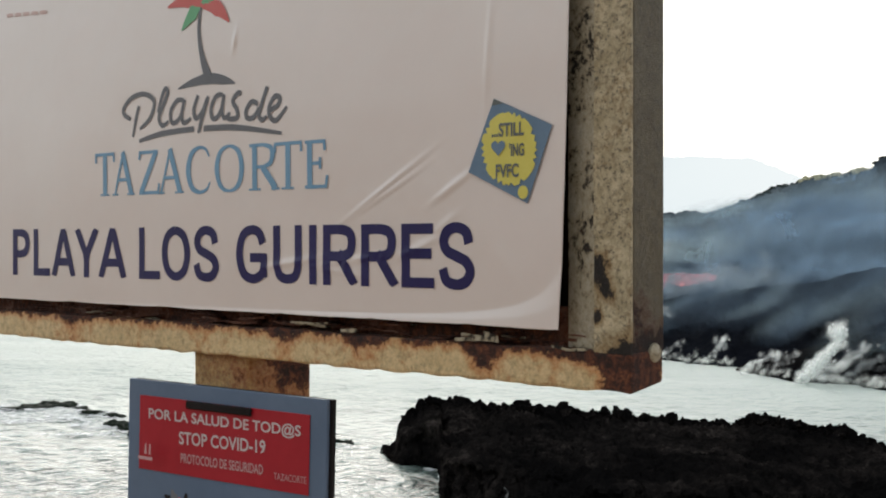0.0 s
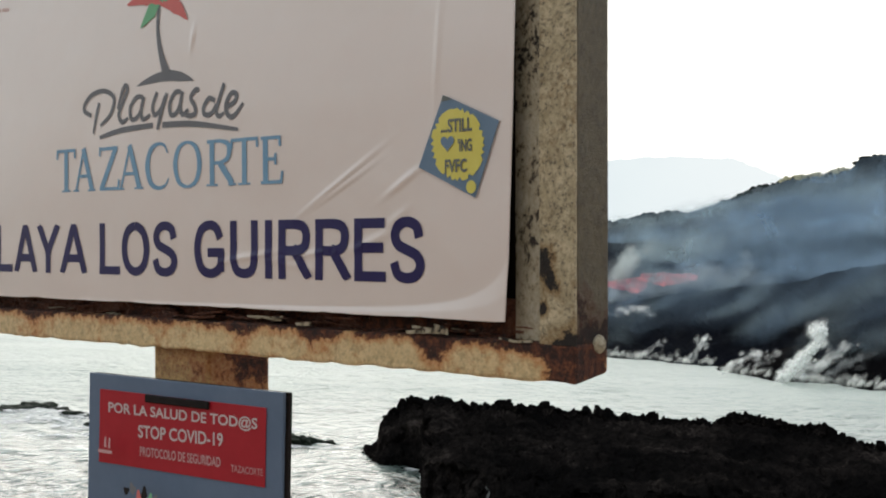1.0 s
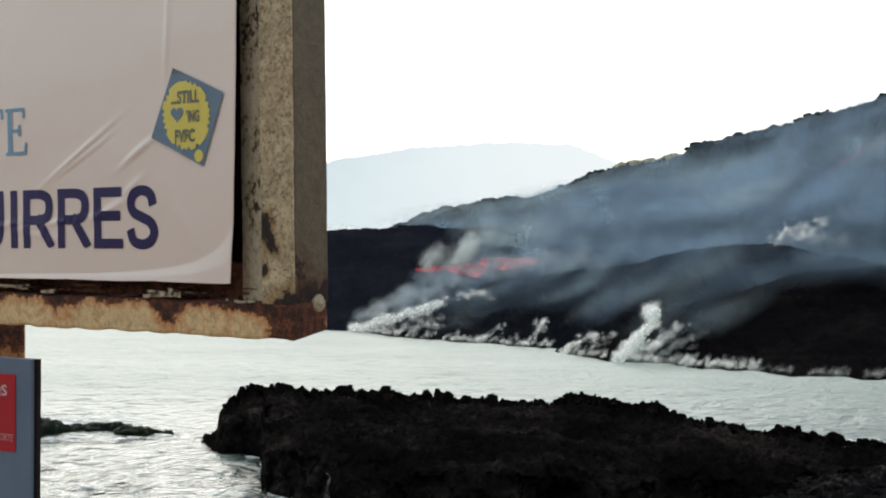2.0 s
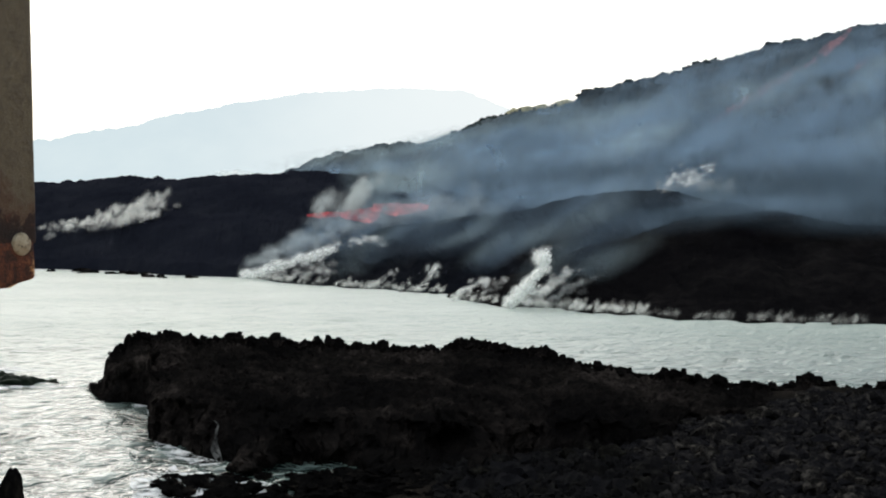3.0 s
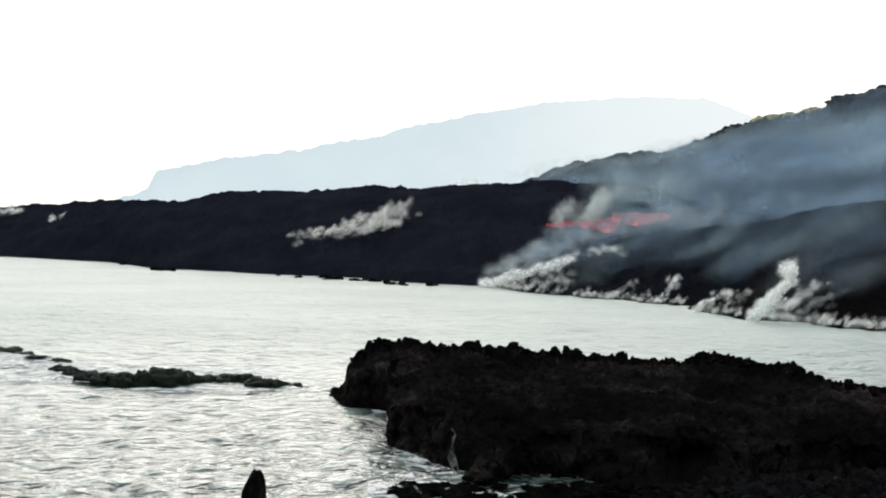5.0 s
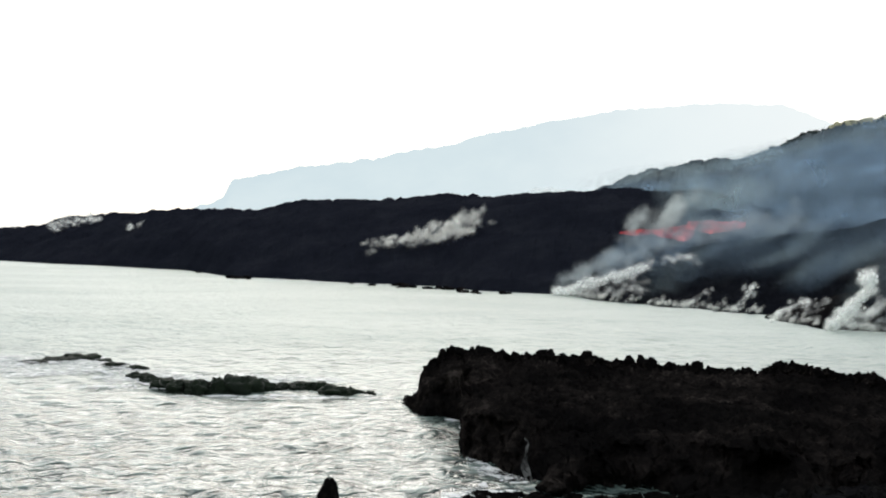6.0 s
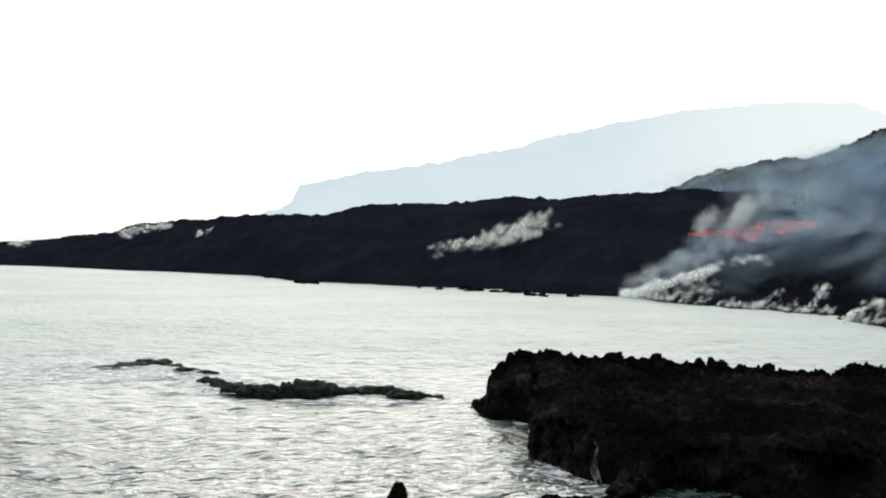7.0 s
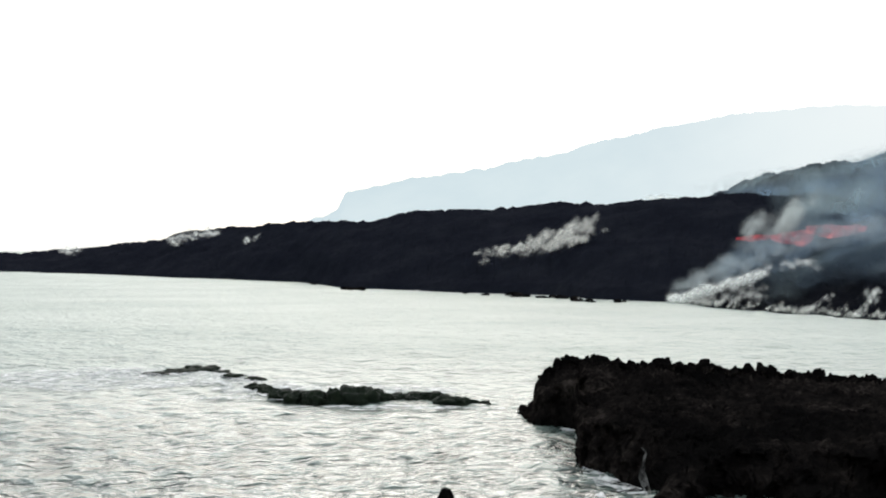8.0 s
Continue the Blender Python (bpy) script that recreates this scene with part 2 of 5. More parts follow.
far_roughness = n.new("ShaderNodeMapRange")
far_roughness.inputs["From Min"].default_value, far_roughness.inputs["From Max"].default_value = 38, 95
far_roughness.inputs["To Min"].default_value, far_roughness.inputs["To Max"].default_value = 0.12, 0.44
l.new(out_length.outputs["Value"], far_roughness.inputs["Value"])
l.new(far_roughness.outputs[0], p.inputs["Roughness"])
far_sheen = n.new("ShaderNodeMapRange")  # reflected sky sheen put into the water's colour, paler with distance
far_sheen.inputs["From Min"].default_value, far_sheen.inputs["From Max"].default_value = 48, 100
l.new(out_length.outputs["Value"], far_sheen.inputs["Value"])
# light and dark of the ripples painted from the bump's own noise
ripple_tones = ramp(n, l, math_node(n, l, "ADD", math_node(n, l, "MULTIPLY", chop, 0.6), math_node(n, l, "MULTIPLY", ripple, 0.4)), [(0.40, (0.010, 0.020, 0.018)), (0.60, (0.150, 0.200, 0.184))])
far_water = ramp(n, l, noise_node(n, l, stretch.outputs[0], 0.05, 4, 0.6), [(0.35, (0.225, 0.280, 0.250)), (0.65, (0.300, 0.355, 0.318))])
l.new(mix(n, l, far_sheen.outputs[0], ripple_tones, far_water), p.inputs["Base Color"])
l.new(bumped(n, l, [(chop, 1.0, 0.48), (ripple, 1.0, 0.14)]), p.inputs["Normal"])
l.new(p.outputs[0], n.new("ShaderNodeOutputMaterial").inputs["Surface"])

# churned white water
FOAM, n, l = material("sea_foam")
tc = n.new("ShaderNodeTexCoord").outputs["Object"]
p = n.new("ShaderNodeBsdfPrincipled")
p.inputs["Base Color"].default_value, p.inputs["Roughness"].default_value = (0.80, 0.81, 0.82, 1), 0.8
l.new(bumped(n, l, [(noise_node(n, l, tc, 3.0, 6, 0.7), 0.7, 0.1)]), p.inputs["Normal"])
hole = n.new("ShaderNodeBsdfTransparent")
ms = n.new("ShaderNodeMixShader")
l.new(ramp(n, l, noise_node(n, l, tc, 1.5, 8, 0.72, 0.5), [(0.45, (0, 0, 0)), (0.60, (0.85, 0.85, 0.85))]), ms.inputs[0])
l.new(hole.outputs[0], ms.inputs[1])
l.new(p.outputs[0], ms.inputs[2])
l.new(ms.outputs[0], n.new("ShaderNodeOutputMaterial").inputs["Surface"])


def vapour(name, scale, low, high, fade=True):
    """Steam, smoke or air haze: a thin scattering skin, fading from the middle of each billow to its outline as the
    camera sees it; its tint and density belong to the object.
    """
    m, n, l = material(name)
    tc = n.new("ShaderNodeTexCoord").outputs["Object"]
    info = n.new("ShaderNodeObjectInfo")
    place = n.new("ShaderNodeVectorMath")
    place.operation = "ADD"
    l.new(tc, place.inputs[0])
    l.new(info.outputs["Location"], place.inputs[1])
    where = n.new("ShaderNodeNewGeometry").outputs["Position"] if fade else place.outputs[0]
    wisps = ramp(n, l, noise_node(n, l, where, scale, 7, 0.68, 0.7), [(low, (0, 0, 0)), (high, (1, 1, 1))])
    alpha = math_node(n, l, "MULTIPLY", wisps, info.outputs["Alpha"])
    if fade:
        flat = n.new("ShaderNodeVectorMath")
        flat.operation = "MULTIPLY"
        flat.inputs[1].default_value = (1, 0, 1)
        l.new(tc, flat.inputs[0])
        length = n.new("ShaderNodeVectorMath")
        length.operation = "LENGTH"
        l.new(flat.outputs[0], length.inputs[0])
        thin = n.new("ShaderNodeMapRange")
        thin.interpolation_type = "SMOOTHSTEP"
        thin.inputs["From Min"].default_value, thin.inputs["From Max"].default_value = 0.15, 0.92
        thin.inputs["To Min"].default_value, thin.inputs["To Max"].default_value = 1.0, 0.0
        l.new(length.outputs["Value"], thin.inputs["Value"])
        alpha = math_node(n, l, "MULTIPLY", alpha, thin.outputs[0])
    else:
        body = n.new("ShaderNodeAttribute")
        body.attribute_name = "body"
        alpha = math_node(n, l, "MULTIPLY", alpha, body.outputs["Fac"])
    diffuse, glow = n.new("ShaderNodeBsdfDiffuse"), n.new("ShaderNodeBsdfTranslucent")
    both, veil = n.new("ShaderNodeMixShader"), n.new("ShaderNodeMixShader")
    both.inputs[0].default_value = 0.5
    for s in (diffuse, glow):
        l.new(info.outputs["Color"], s.inputs["Color"])
    l.new(diffuse.outputs[0], both.inputs[1])
    l.new(glow.outputs[0], both.inputs[2])
    l.new(alpha, veil.inputs[0])
    l.new(n.new("ShaderNodeBsdfTransparent").outputs[0], veil.inputs[1])
    l.new(both.outputs[0], veil.inputs[2])
    l.new(veil.outputs[0], n.new("ShaderNodeOutputMaterial").inputs["Surface"])
    return m


SMOKE_HAZE = vapour("smoke_and_air_haze", 0.12, 0.36, 0.66)
STEAM = vapour("dense_steam", 0.7, 0.30, 0.70, fade=False)

# glowing lava showing through a broken crust
def glowing(name, scale, crust_stops, strength):
    """Molten rock seen through the gaps of a dark crust."""
    m, n, l = material(name)
    where = noise_node(n, l, n.new("ShaderNodeTexCoord").outputs["Object"], scale, 6, 0.7, 0.8)
    e, ms = n.new("ShaderNodeEmission"), n.new("ShaderNodeMixShader")
    l.new(ramp(n, l, where, crust_stops), e.inputs["Color"])
    e.inputs["Strength"].default_value = strength
    l.new(ramp(n, l, where, [(0.34, (0, 0, 0)), (0.68, (0.66, 0.66, 0.66))]), ms.inputs[0])
    l.new(n.new("ShaderNodeBsdfTransparent").outputs[0], ms.inputs[1])
    l.new(e.outputs[0], ms.inputs[2])
    l.new(ms.outputs[0], n.new("ShaderNodeOutputMaterial").inputs["Surface"])
    return m


LAVA = glowing("molten_lava", 0.14, [(0.36, (0.25, 0.03, 0.04)), (0.50, (0.58, 0.06, 0.075)), (0.68, (0.95, 0.16, 0.15))], 1.25)
# the hillside's lava: smoke haze before it put into a dimmer, pinker glow
HAZED_LAVA = glowing("hazed_lava", 0.12, [(0.38, (0.16, 0.12, 0.15)), (0.55, (0.44, 0.20, 0.22)), (0.72, (0.64, 0.30, 0.29))], 0.75)

# the far mountain is a plain backdrop of distance: its airlight is put into a glowing colour
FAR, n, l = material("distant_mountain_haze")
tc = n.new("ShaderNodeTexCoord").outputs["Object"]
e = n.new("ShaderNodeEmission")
far_mix = n.new("ShaderNodeMix")  # haze put into the colour: the ridge fades to sky white inland
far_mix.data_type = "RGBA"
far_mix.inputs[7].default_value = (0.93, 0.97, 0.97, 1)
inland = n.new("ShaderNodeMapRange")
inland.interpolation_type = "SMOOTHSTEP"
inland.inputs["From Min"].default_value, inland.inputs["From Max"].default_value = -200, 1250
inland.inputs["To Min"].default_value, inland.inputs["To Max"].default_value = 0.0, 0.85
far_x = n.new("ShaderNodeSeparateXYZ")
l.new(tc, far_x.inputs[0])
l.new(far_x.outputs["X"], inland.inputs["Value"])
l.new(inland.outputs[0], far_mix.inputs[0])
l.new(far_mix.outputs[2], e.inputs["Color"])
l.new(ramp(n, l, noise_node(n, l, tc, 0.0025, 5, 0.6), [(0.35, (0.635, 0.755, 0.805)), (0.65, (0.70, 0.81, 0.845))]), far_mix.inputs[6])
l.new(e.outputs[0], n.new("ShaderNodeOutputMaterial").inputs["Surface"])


# ---- mesh helpers ----
def mesh_of(bm, name, mat, smooth=False):
    bmesh.ops.recalc_face_normals(bm, faces=bm.faces)
    me = bpy.data.meshes.new(name)
    bm.to_mesh(me)
    bm.free()
    me.materials.append(mat)
    if smooth:
        me.polygons.foreach_set("use_smooth", [True] * len(me.polygons))
    return me


def part(name, bm, mat, parent, label="", smooth=False):
    ob = new(name, mesh_of(bm, name, mat, smooth))
    ob.parent = parent
    return tagged(ob, label)


def grid_mesh(name, mat, points, smooth=True):
    """A sheet from a 2D array of points (rows x columns x 3)."""
    r, c = points.shape[:2]
    i = np.arange(r * c).reshape(r, c)
    faces = np.stack((i[:-1, :-1], i[:-1, 1:], i[1:, 1:], i[1:, :-1]), -1).reshape(-1, 4)
    me = bpy.data.meshes.new(name)
    me.from_pydata(points.reshape(-1, 3).tolist(), [], faces.tolist())
    me.materials.append(mat)
    me.polygons.foreach_set("use_smooth", [smooth] * len(me.polygons))
    return me


def fbm(x, y, z, octaves=5, h=0.9):
    return noise.fractal(Vector((x, y, z)), h, 2.1, octaves)


def polar(az, d, z=0.0):
    a = radians(az)
    return Vector((d * math.sin(a), d * math.cos(a), z))


def aloft(az, el, d):
    """A point at a bearing, an elevation over the eye's level (7 m) and a ground distance."""
    return polar(az, d, 7 + d * math.tan(radians(el)))


def knots(values):
    """A smooth function through (x, y) knots."""
    xs, ys = zip(*values)

    def f(x):
        x = min(max(x, xs[0]), xs[-1])
        k = max(i for i in range(len(xs) - 1) if xs[i] <= x)
        t = (x - xs[k]) / (xs[k + 1] - xs[k])
        return ys[k] + (ys[k + 1] - ys[k]) * (t * 0.5 + t * t * (3 - 2 * t) * 0.5)
    return f


# ---- sea ----
def wave_height(x, y):
    """A short wind sea: many small wave trains running in from the open water."""
    r = np.random.RandomState(3)
    z = np.zeros_like(x)
    for k in range(44):
        length = 0.55 * 1.065 ** k
        heading = radians(250) + r.normal(0, 0.55)
        carried = np.clip(length / (0.0062 * np.hypot(x, y) + 0.01) - 2.0, 0, 1)
        z += carried * 0.0092 * length ** 0.32 * np.sin((x * math.cos(heading) + y * math.sin(heading)) * math.tau / length + r.uniform(0, math.tau))
    return z


bearings = np.radians(np.concatenate((np.linspace(-180, -30, 31)[:-1], np.linspace(-30, 38, 430), np.linspace(38, 180, 30)[1:])))
rings = np.concatenate(([4.0, 14.0, 22.0], 27.0 * 1.0062 ** np.arange(300), 27.0 * 1.0062 ** 300 * np.cumprod(np.minimum(1.0062 + 0.0012 * np.arange(1, 110), 1.06))))
rings = np.append(rings[rings < 4800], 4900)
B, D = np.meshgrid(bearings, rings)
X, Y = D * np.sin(B), D * np.cos(B)
Z = wave_height(X, Y) * np.clip((175 - D) / 60, 0, 1) * np.clip((D - 20) / 8, 0, 1)
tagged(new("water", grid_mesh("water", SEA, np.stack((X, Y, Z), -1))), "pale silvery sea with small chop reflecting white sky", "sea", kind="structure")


# ---- land masses ----
def lava_mass(name, mat, az0, az1, columns, rows, shore, crest, height, profile, rough, rill=0.0, back=0.5, drop=0.3, seed=0.0):
    """A lava bank: from the waterline up a rough face to its crest, then a plateau behind."""
    pts = np.zeros((rows, columns, 3))
    for c, az in enumerate(np.linspace(az0, az1, columns)):
        s, t, h = shore(az), crest(az), height(az)
        for r, v in enumerate(np.linspace(-0.06, 1 + back, rows)):
            d = s + (t - s) * v
            x, y, _ = polar(az, d)
            if v < 1:
                z = -1.2 + (h + 1.2) * profile(max(v, 0)) if v > 0 else -1.2 + v * 20
            else:
                z = h - (v - 1) * drop * (t - s)
            k = min(1.0, max(v, 0.0) * 5 + 0.25)
            z += k * rough * (fbm(x * 0.05 + seed, y * 0.05, seed, 6, 0.75) * 1.0 + 0.45 * fbm(x * 0.32, y * 0.32 + seed, 2.0, 4, 0.6))
            if rill:
                z += rill * k * fbm(az * 0.42 + seed + v * 1.6, v * 1.3, seed, 4, 0.8) * math.sin(min(v, 1) * math.pi)
            pts[r, c] = x, y, z
    return new(name, grid_mesh(name, mat, pts, False))


shore_old = knots([(-40, 560), (-27, 440), (-24.6, 420), (-22.2, 404), (-16.7, 334), (-12.4, 296), (-10.0, 245), (-4.1, 218), (-1.4, 212), (0.7, 194), (3.5, 187), (12, 200), (34, 205)])
crest_old = knots([(-40, 735), (-24.6, 545), (-18.2, 440), (-12.5, 345), (-7.2, 300), (0.4, 272), (7.7, 262), (34, 265)])
top_old = knots([(-40, 0.5), (-28, 3.5), (-24.6, 4.8), (-22.4, 6.6), (-18.2, 9.6), (-17, 12.4), (-14.7, 13.6), (-12.5, 13.9), (-9.1, 14.0), (-7.2, 15.6), (-3.2, 16.2), (0.4, 16.8), (3.5, 17.3), (7.7, 18.0), (10, 17.4), (13, 14.0), (17, 11.0), (34, 9)])
face_old = knots([(0, 0), (0.06, 0.16), (0.3, 0.5), (0.7, 0.85), (1.0, 1.0)])
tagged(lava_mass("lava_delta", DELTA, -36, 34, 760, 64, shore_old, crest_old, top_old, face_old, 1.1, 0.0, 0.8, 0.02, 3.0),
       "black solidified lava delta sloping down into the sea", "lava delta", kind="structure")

shore_new = knots([(3.0, 190), (3.7, 186), (5.5, 167), (8.2, 151), (11.6, 142), (15, 140), (34, 138)])
crest_new = knots([(3.0, 196), (6.2, 196), (9, 205), (14.9, 196), (21.7, 182), (34, 180)])
top_new = knots([(3.0, -0.6), (3.7, 0.5), (6.2, 3.8), (9, 7.0), (11, 8.0), (14.9, 9.8), (18.3, 12.2), (21.7, 12.9), (24.3, 11.4), (28, 8.6), (34, 6.5)])
face_new = knots([(0, 0), (0.05, 0.12), (0.5, 0.55), (1.0, 1.0)])
tagged(lava_mass("lava_flow", FLOW, 3.0, 34, 520, 60, shore_new, crest_new, top_new, face_new, 0.55, 1.6, 0.6, 0.05, 11.0),
       "steaming dark brown lava rubble slope with furrows above the sea", "lava flow", kind="structure")

shore_fan = knots([(12.3, 132), (12.7, 129), (15.5, 119.5), (19.4, 111.5), (23.6, 105), (30, 105), (38, 104)])
crest_fan = knots([(12.3, 140), (16, 133), (19.6, 142), (23.1, 150), (28, 148), (38, 140)])
top_fan = knots([(12.3, -0.5), (13.2, 0.8), (16, 3.5), (19.6, 6.3), (23.1, 8.8), (26.2, 9.6), (29, 8.4), (31.6, 7.8), (38, 7.6)])
tagged(lava_mass("lava_fan", FAN, 12.3, 38, 460, 56, shore_fan, crest_fan, top_fan, face_new, 0.5, 1.0, 0.5, 0.1, 23.0),
       "rounded dark lava fan with steaming foot at the waterline", "lava flow", kind="structure")

ridge = knots([(4.5, 2.0), (5.9, 2.55), (7.0, 3.0), (7.7, 3.36), (11, 3.72), (13.2, 4.35), (14.1, 4.85), (15.8, 5.23), (17.8, 5.5), (18.3, 6.1), (20.2, 6.45), (22.3, 6.9), (23.0, 7.15), (27.2, 8.0), (29.5, 8.55), (31.4, 8.8), (36, 9.4), (44, 10.5)])
top_hill = lambda az: 7 + 640 * math.tan(radians(ridge(az)))
face_hill = knots([(0, 0), (0.35, 0.22), (0.7, 0.6), (1.0, 1.0)])
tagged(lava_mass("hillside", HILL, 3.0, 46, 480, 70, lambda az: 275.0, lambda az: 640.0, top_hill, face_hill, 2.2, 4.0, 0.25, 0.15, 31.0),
       "volcanic hillside, air haze in its blue-grey colour, rough skyline", "hillside", kind="structure")

# the mountain across the bay
far_top = knots([(-16, 0.2), (-13.2, 0.75), (-12.4, 1.15), (-11.1, 1.5), (-10.7, 1.72), (-10.25, 2.55), (-7.1, 3.2), (-5.4, 3.42), (-1.7, 4.1), (1.2, 4.85), (3.9, 5.42), (7, 5.9), (10.5, 6.12), (13, 6.0), (15.5, 5.2), (18, 4.5), (30, 4.0)])
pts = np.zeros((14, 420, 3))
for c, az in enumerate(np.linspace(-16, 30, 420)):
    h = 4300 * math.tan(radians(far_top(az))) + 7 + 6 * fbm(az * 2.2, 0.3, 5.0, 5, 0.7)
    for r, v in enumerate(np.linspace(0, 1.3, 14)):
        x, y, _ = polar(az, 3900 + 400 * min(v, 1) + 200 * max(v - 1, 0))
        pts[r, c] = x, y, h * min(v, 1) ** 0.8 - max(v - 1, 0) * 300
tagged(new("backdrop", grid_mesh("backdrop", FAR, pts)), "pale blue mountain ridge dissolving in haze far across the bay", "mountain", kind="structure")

# ---- the shore: bank under the sign, cobble beach and the lava tongue ----
tongue_front = knots([(-3.2, 58.8), (-2.5, 57.6), (-1.8, 54.6), (-0.6, 53.4), (0.05, 52.2), (0.2, 46.6), (0.5, 43.6), (1.2, 42.2), (2.4, 40.4), (4.0, 39.2), (8, 38.6), (14, 37.6), (17, 39.2), (20, 40.2), (22, 41.6), (23.2, 45), (25.5, 46.8), (26.6, 50), (28.5, 52), (31, 54), (40, 55)])
tongue_back = knots([(-3.2, 59.2), (-2.0, 59.6), (-0.5, 61.0), (4, 62), (10, 62), (14, 60.5), (17, 58), (20.6, 55), (25.4, 54), (28, 56.5), (32, 58.5), (40, 60)])
tongue_top = knots([(-3.2, -1.20), (-2.75, -0.45), (-2.3, 0.00), (-1.85, 0.12), (-1.66, 0.90), (-1.52, 1.26), (-0.92, 1.40), (-0.72, 1.68), (-0.35, 1.82), (0.9, 1.86), (3.8, 1.76), (7, 1.60), (9.6, 1.54), (12.4, 1.46), (13.4, 1.76), (16.9, 1.64), (18.4, 1.40), (20.6, 1.12), (25.4, 0.82), (27.0, 0.58), (28.0, 0.72), (30.1, 0.38), (31.7, 0.62), (40, 1.12)])


def beach_height(x, y):
    """The bank below the lookout, falling to the sea in front and to a cobble beach on the right."""
    d, az = math.hypot(x, y), math.degrees(math.atan2(x, y))
    right = min(max((az - 4.0) / 7.0, 0.0), 1.0) if y > 0 else 1.0
    z = 5.4 - 0.09 * max(d - 2, 0) - 0.24 * max(min(d, 24) - 6, 0) if y > 0 else 5.4 + 0.05 * fbm(x * 0.2, y * 0.2, 0, 3)
    if y > 0:
        low = -0.9 + 1.15 * right + 0.62 * min(max((az - 17) / 12.0, 0), 1) * min(max((d - 28) / 18, 0), 1)
        k = min(max((d - 19) / 11.0, 0), 1)
        z = z * (1 - k) + low * k if d > 19 else z
        z = max(z, low)
        edge = 44 + 12 * min(max((az - 20) / 7.0, 0), 1)
        if d > edge:
            z -= (d - edge) * 0.35
    added_rise = min(max((abs(az) - 58) / 22, 0), 1)  # unseen land added behind and beside the camera, to darken the banner's lower reflection
    return z + added_rise * (5.4 - z + 0.13 * max(d - 12, 0)) + 0.10 * fbm(x * 0.7, y * 0.7, 4.0, 4) * min(1, d / 6)


nx, ny = 190, 170
pts = np.zeros((ny, nx, 3))
for r, y in enumerate(np.concatenate((np.linspace(-70, -2, 20), np.linspace(0, 62, ny - 20)))):
    for c, x in enumerate(np.concatenate((np.linspace(-70, -16, 15), np.linspace(-15, 42, nx - 30), np.linspace(44, 90, 15)))):
        pts[r, c] = x, y, beach_height(x, y)
ground = tagged(new("ground", grid_mesh("ground", BASALT, pts)), "dark stony bank dropping to a black cobble beach", "beach", kind="structure")
ground.data.materials.append(BOUNCE_EARTH)  # unseen brown ground around the camera, added to bounce warm light onto the sign
for face in ground.data.polygons:
    x, y, _ = face.center
    if math.hypot(x, y) < 17 or abs(math.degrees(math.atan2(x, y))) > 66:
        face.material_index = 1

rows, cols = 190, 460
pts = np.zeros((rows, cols, 3))
spread = np.concatenate((np.linspace(-0.03, 0.07, 46)[:-1], np.linspace(0.07, 1.05, rows - 45)))
for c, az in enumerate(np.concatenate((np.linspace(-3.2, 6, 190)[:-1], np.linspace(6, 38, cols - 189)))):
    f, b, t = tongue_front(az), tongue_back(az), tongue_top(az)
    shelf = t * 0.95 if az < 0.12 else min(t * 0.9, 1.28 + 0.30 * fbm(az * 0.22, 0.0, 6.0, 3))
    notch = fbm(az * 0.8, 2.0, 6.0, 3)
    for r, v in enumerate(spread):
        # a broken cliff, a hummocky terrace, a knobbly back wall
        rise = min(max(v / 0.055, 0), 1)
        rise = rise ** 1.4 if notch > 0 else rise ** 0.7
        wall = min(max((v - 0.62 - 0.10 * notch) / 0.16, 0), 1)
        z = -0.7 + (shelf + 0.7) * rise + (t - shelf) * wall ** 0.7
        if v > 0.9:
            z -= (v - 0.9) * 14
        face = max(0.0, 1 - 5.0 * max(v - 0.055, 0))
        reach = (1.7 if az > 0.5 else 0.4) * fbm(az * 0.30, 1.7 + 0.5 * z, 3.0, 3, 0.9) + 0.65 * fbm(az * 1.1, 0.9 * z, 7.0, 4, 0.8) + 0.35 * abs(fbm(az * 2.6, 1.6 * z, 2.0, 3, 0.7))
        d = f + (b - f) * v + face * (reach if az > 0.3 else 0.6 * reach)
        x, y, _ = polar(az, d)
        body = min(1, max(v, 0) * 12)
        hump = 0.34 * fbm(x * 0.36, y * 0.36, 9.0, 5, 0.7) + 0.20 * fbm(x * 1.3, y * 1.3, 1.0, 4, 0.6)
        z += body * ((0.45 if az < 0 or v > 0.6 else 1.0) * hump + 0.20 * abs(fbm(x * 2.2, y * 2.2, 5.0, 4, 0.6)) * (1 + wall))
        x += 0.26 * fbm(y * 1.1, z * 1.3, x * 0.8, 4, 0.7) * (0.4 if az < 0.2 else 1)
        y += 0.28 * fbm(x * 1.1 + 7, z * 1.3, y * 0.8, 4, 0.7) * (1 if v < 0.1 else 0.4)
        pts[r, c] = x, y, z
tongue = tagged(new("lava_tongue", grid_mesh("lava_tongue", CRAG, pts, False)), "jagged black lava promontory reaching into the sea", "lava rock", kind="structure")
cliff = pts[:46].copy()

# a white streak of dried salt running down the cliff
streak = cliff[17:33, 128:131].copy()
streak[:, :, 1] -= 0.06
for r in range(len(streak)):
    for c in range(3):
        streak[r, c, 0] += 0.05 * fbm(r * 0.3, c * 0.5, 1.0, 3)
salt = new("salt_streak", grid_mesh("salt_streak", SALT, streak, False))
salt.parent = tongue
tagged(salt, "pale ragged streak of dried salt")


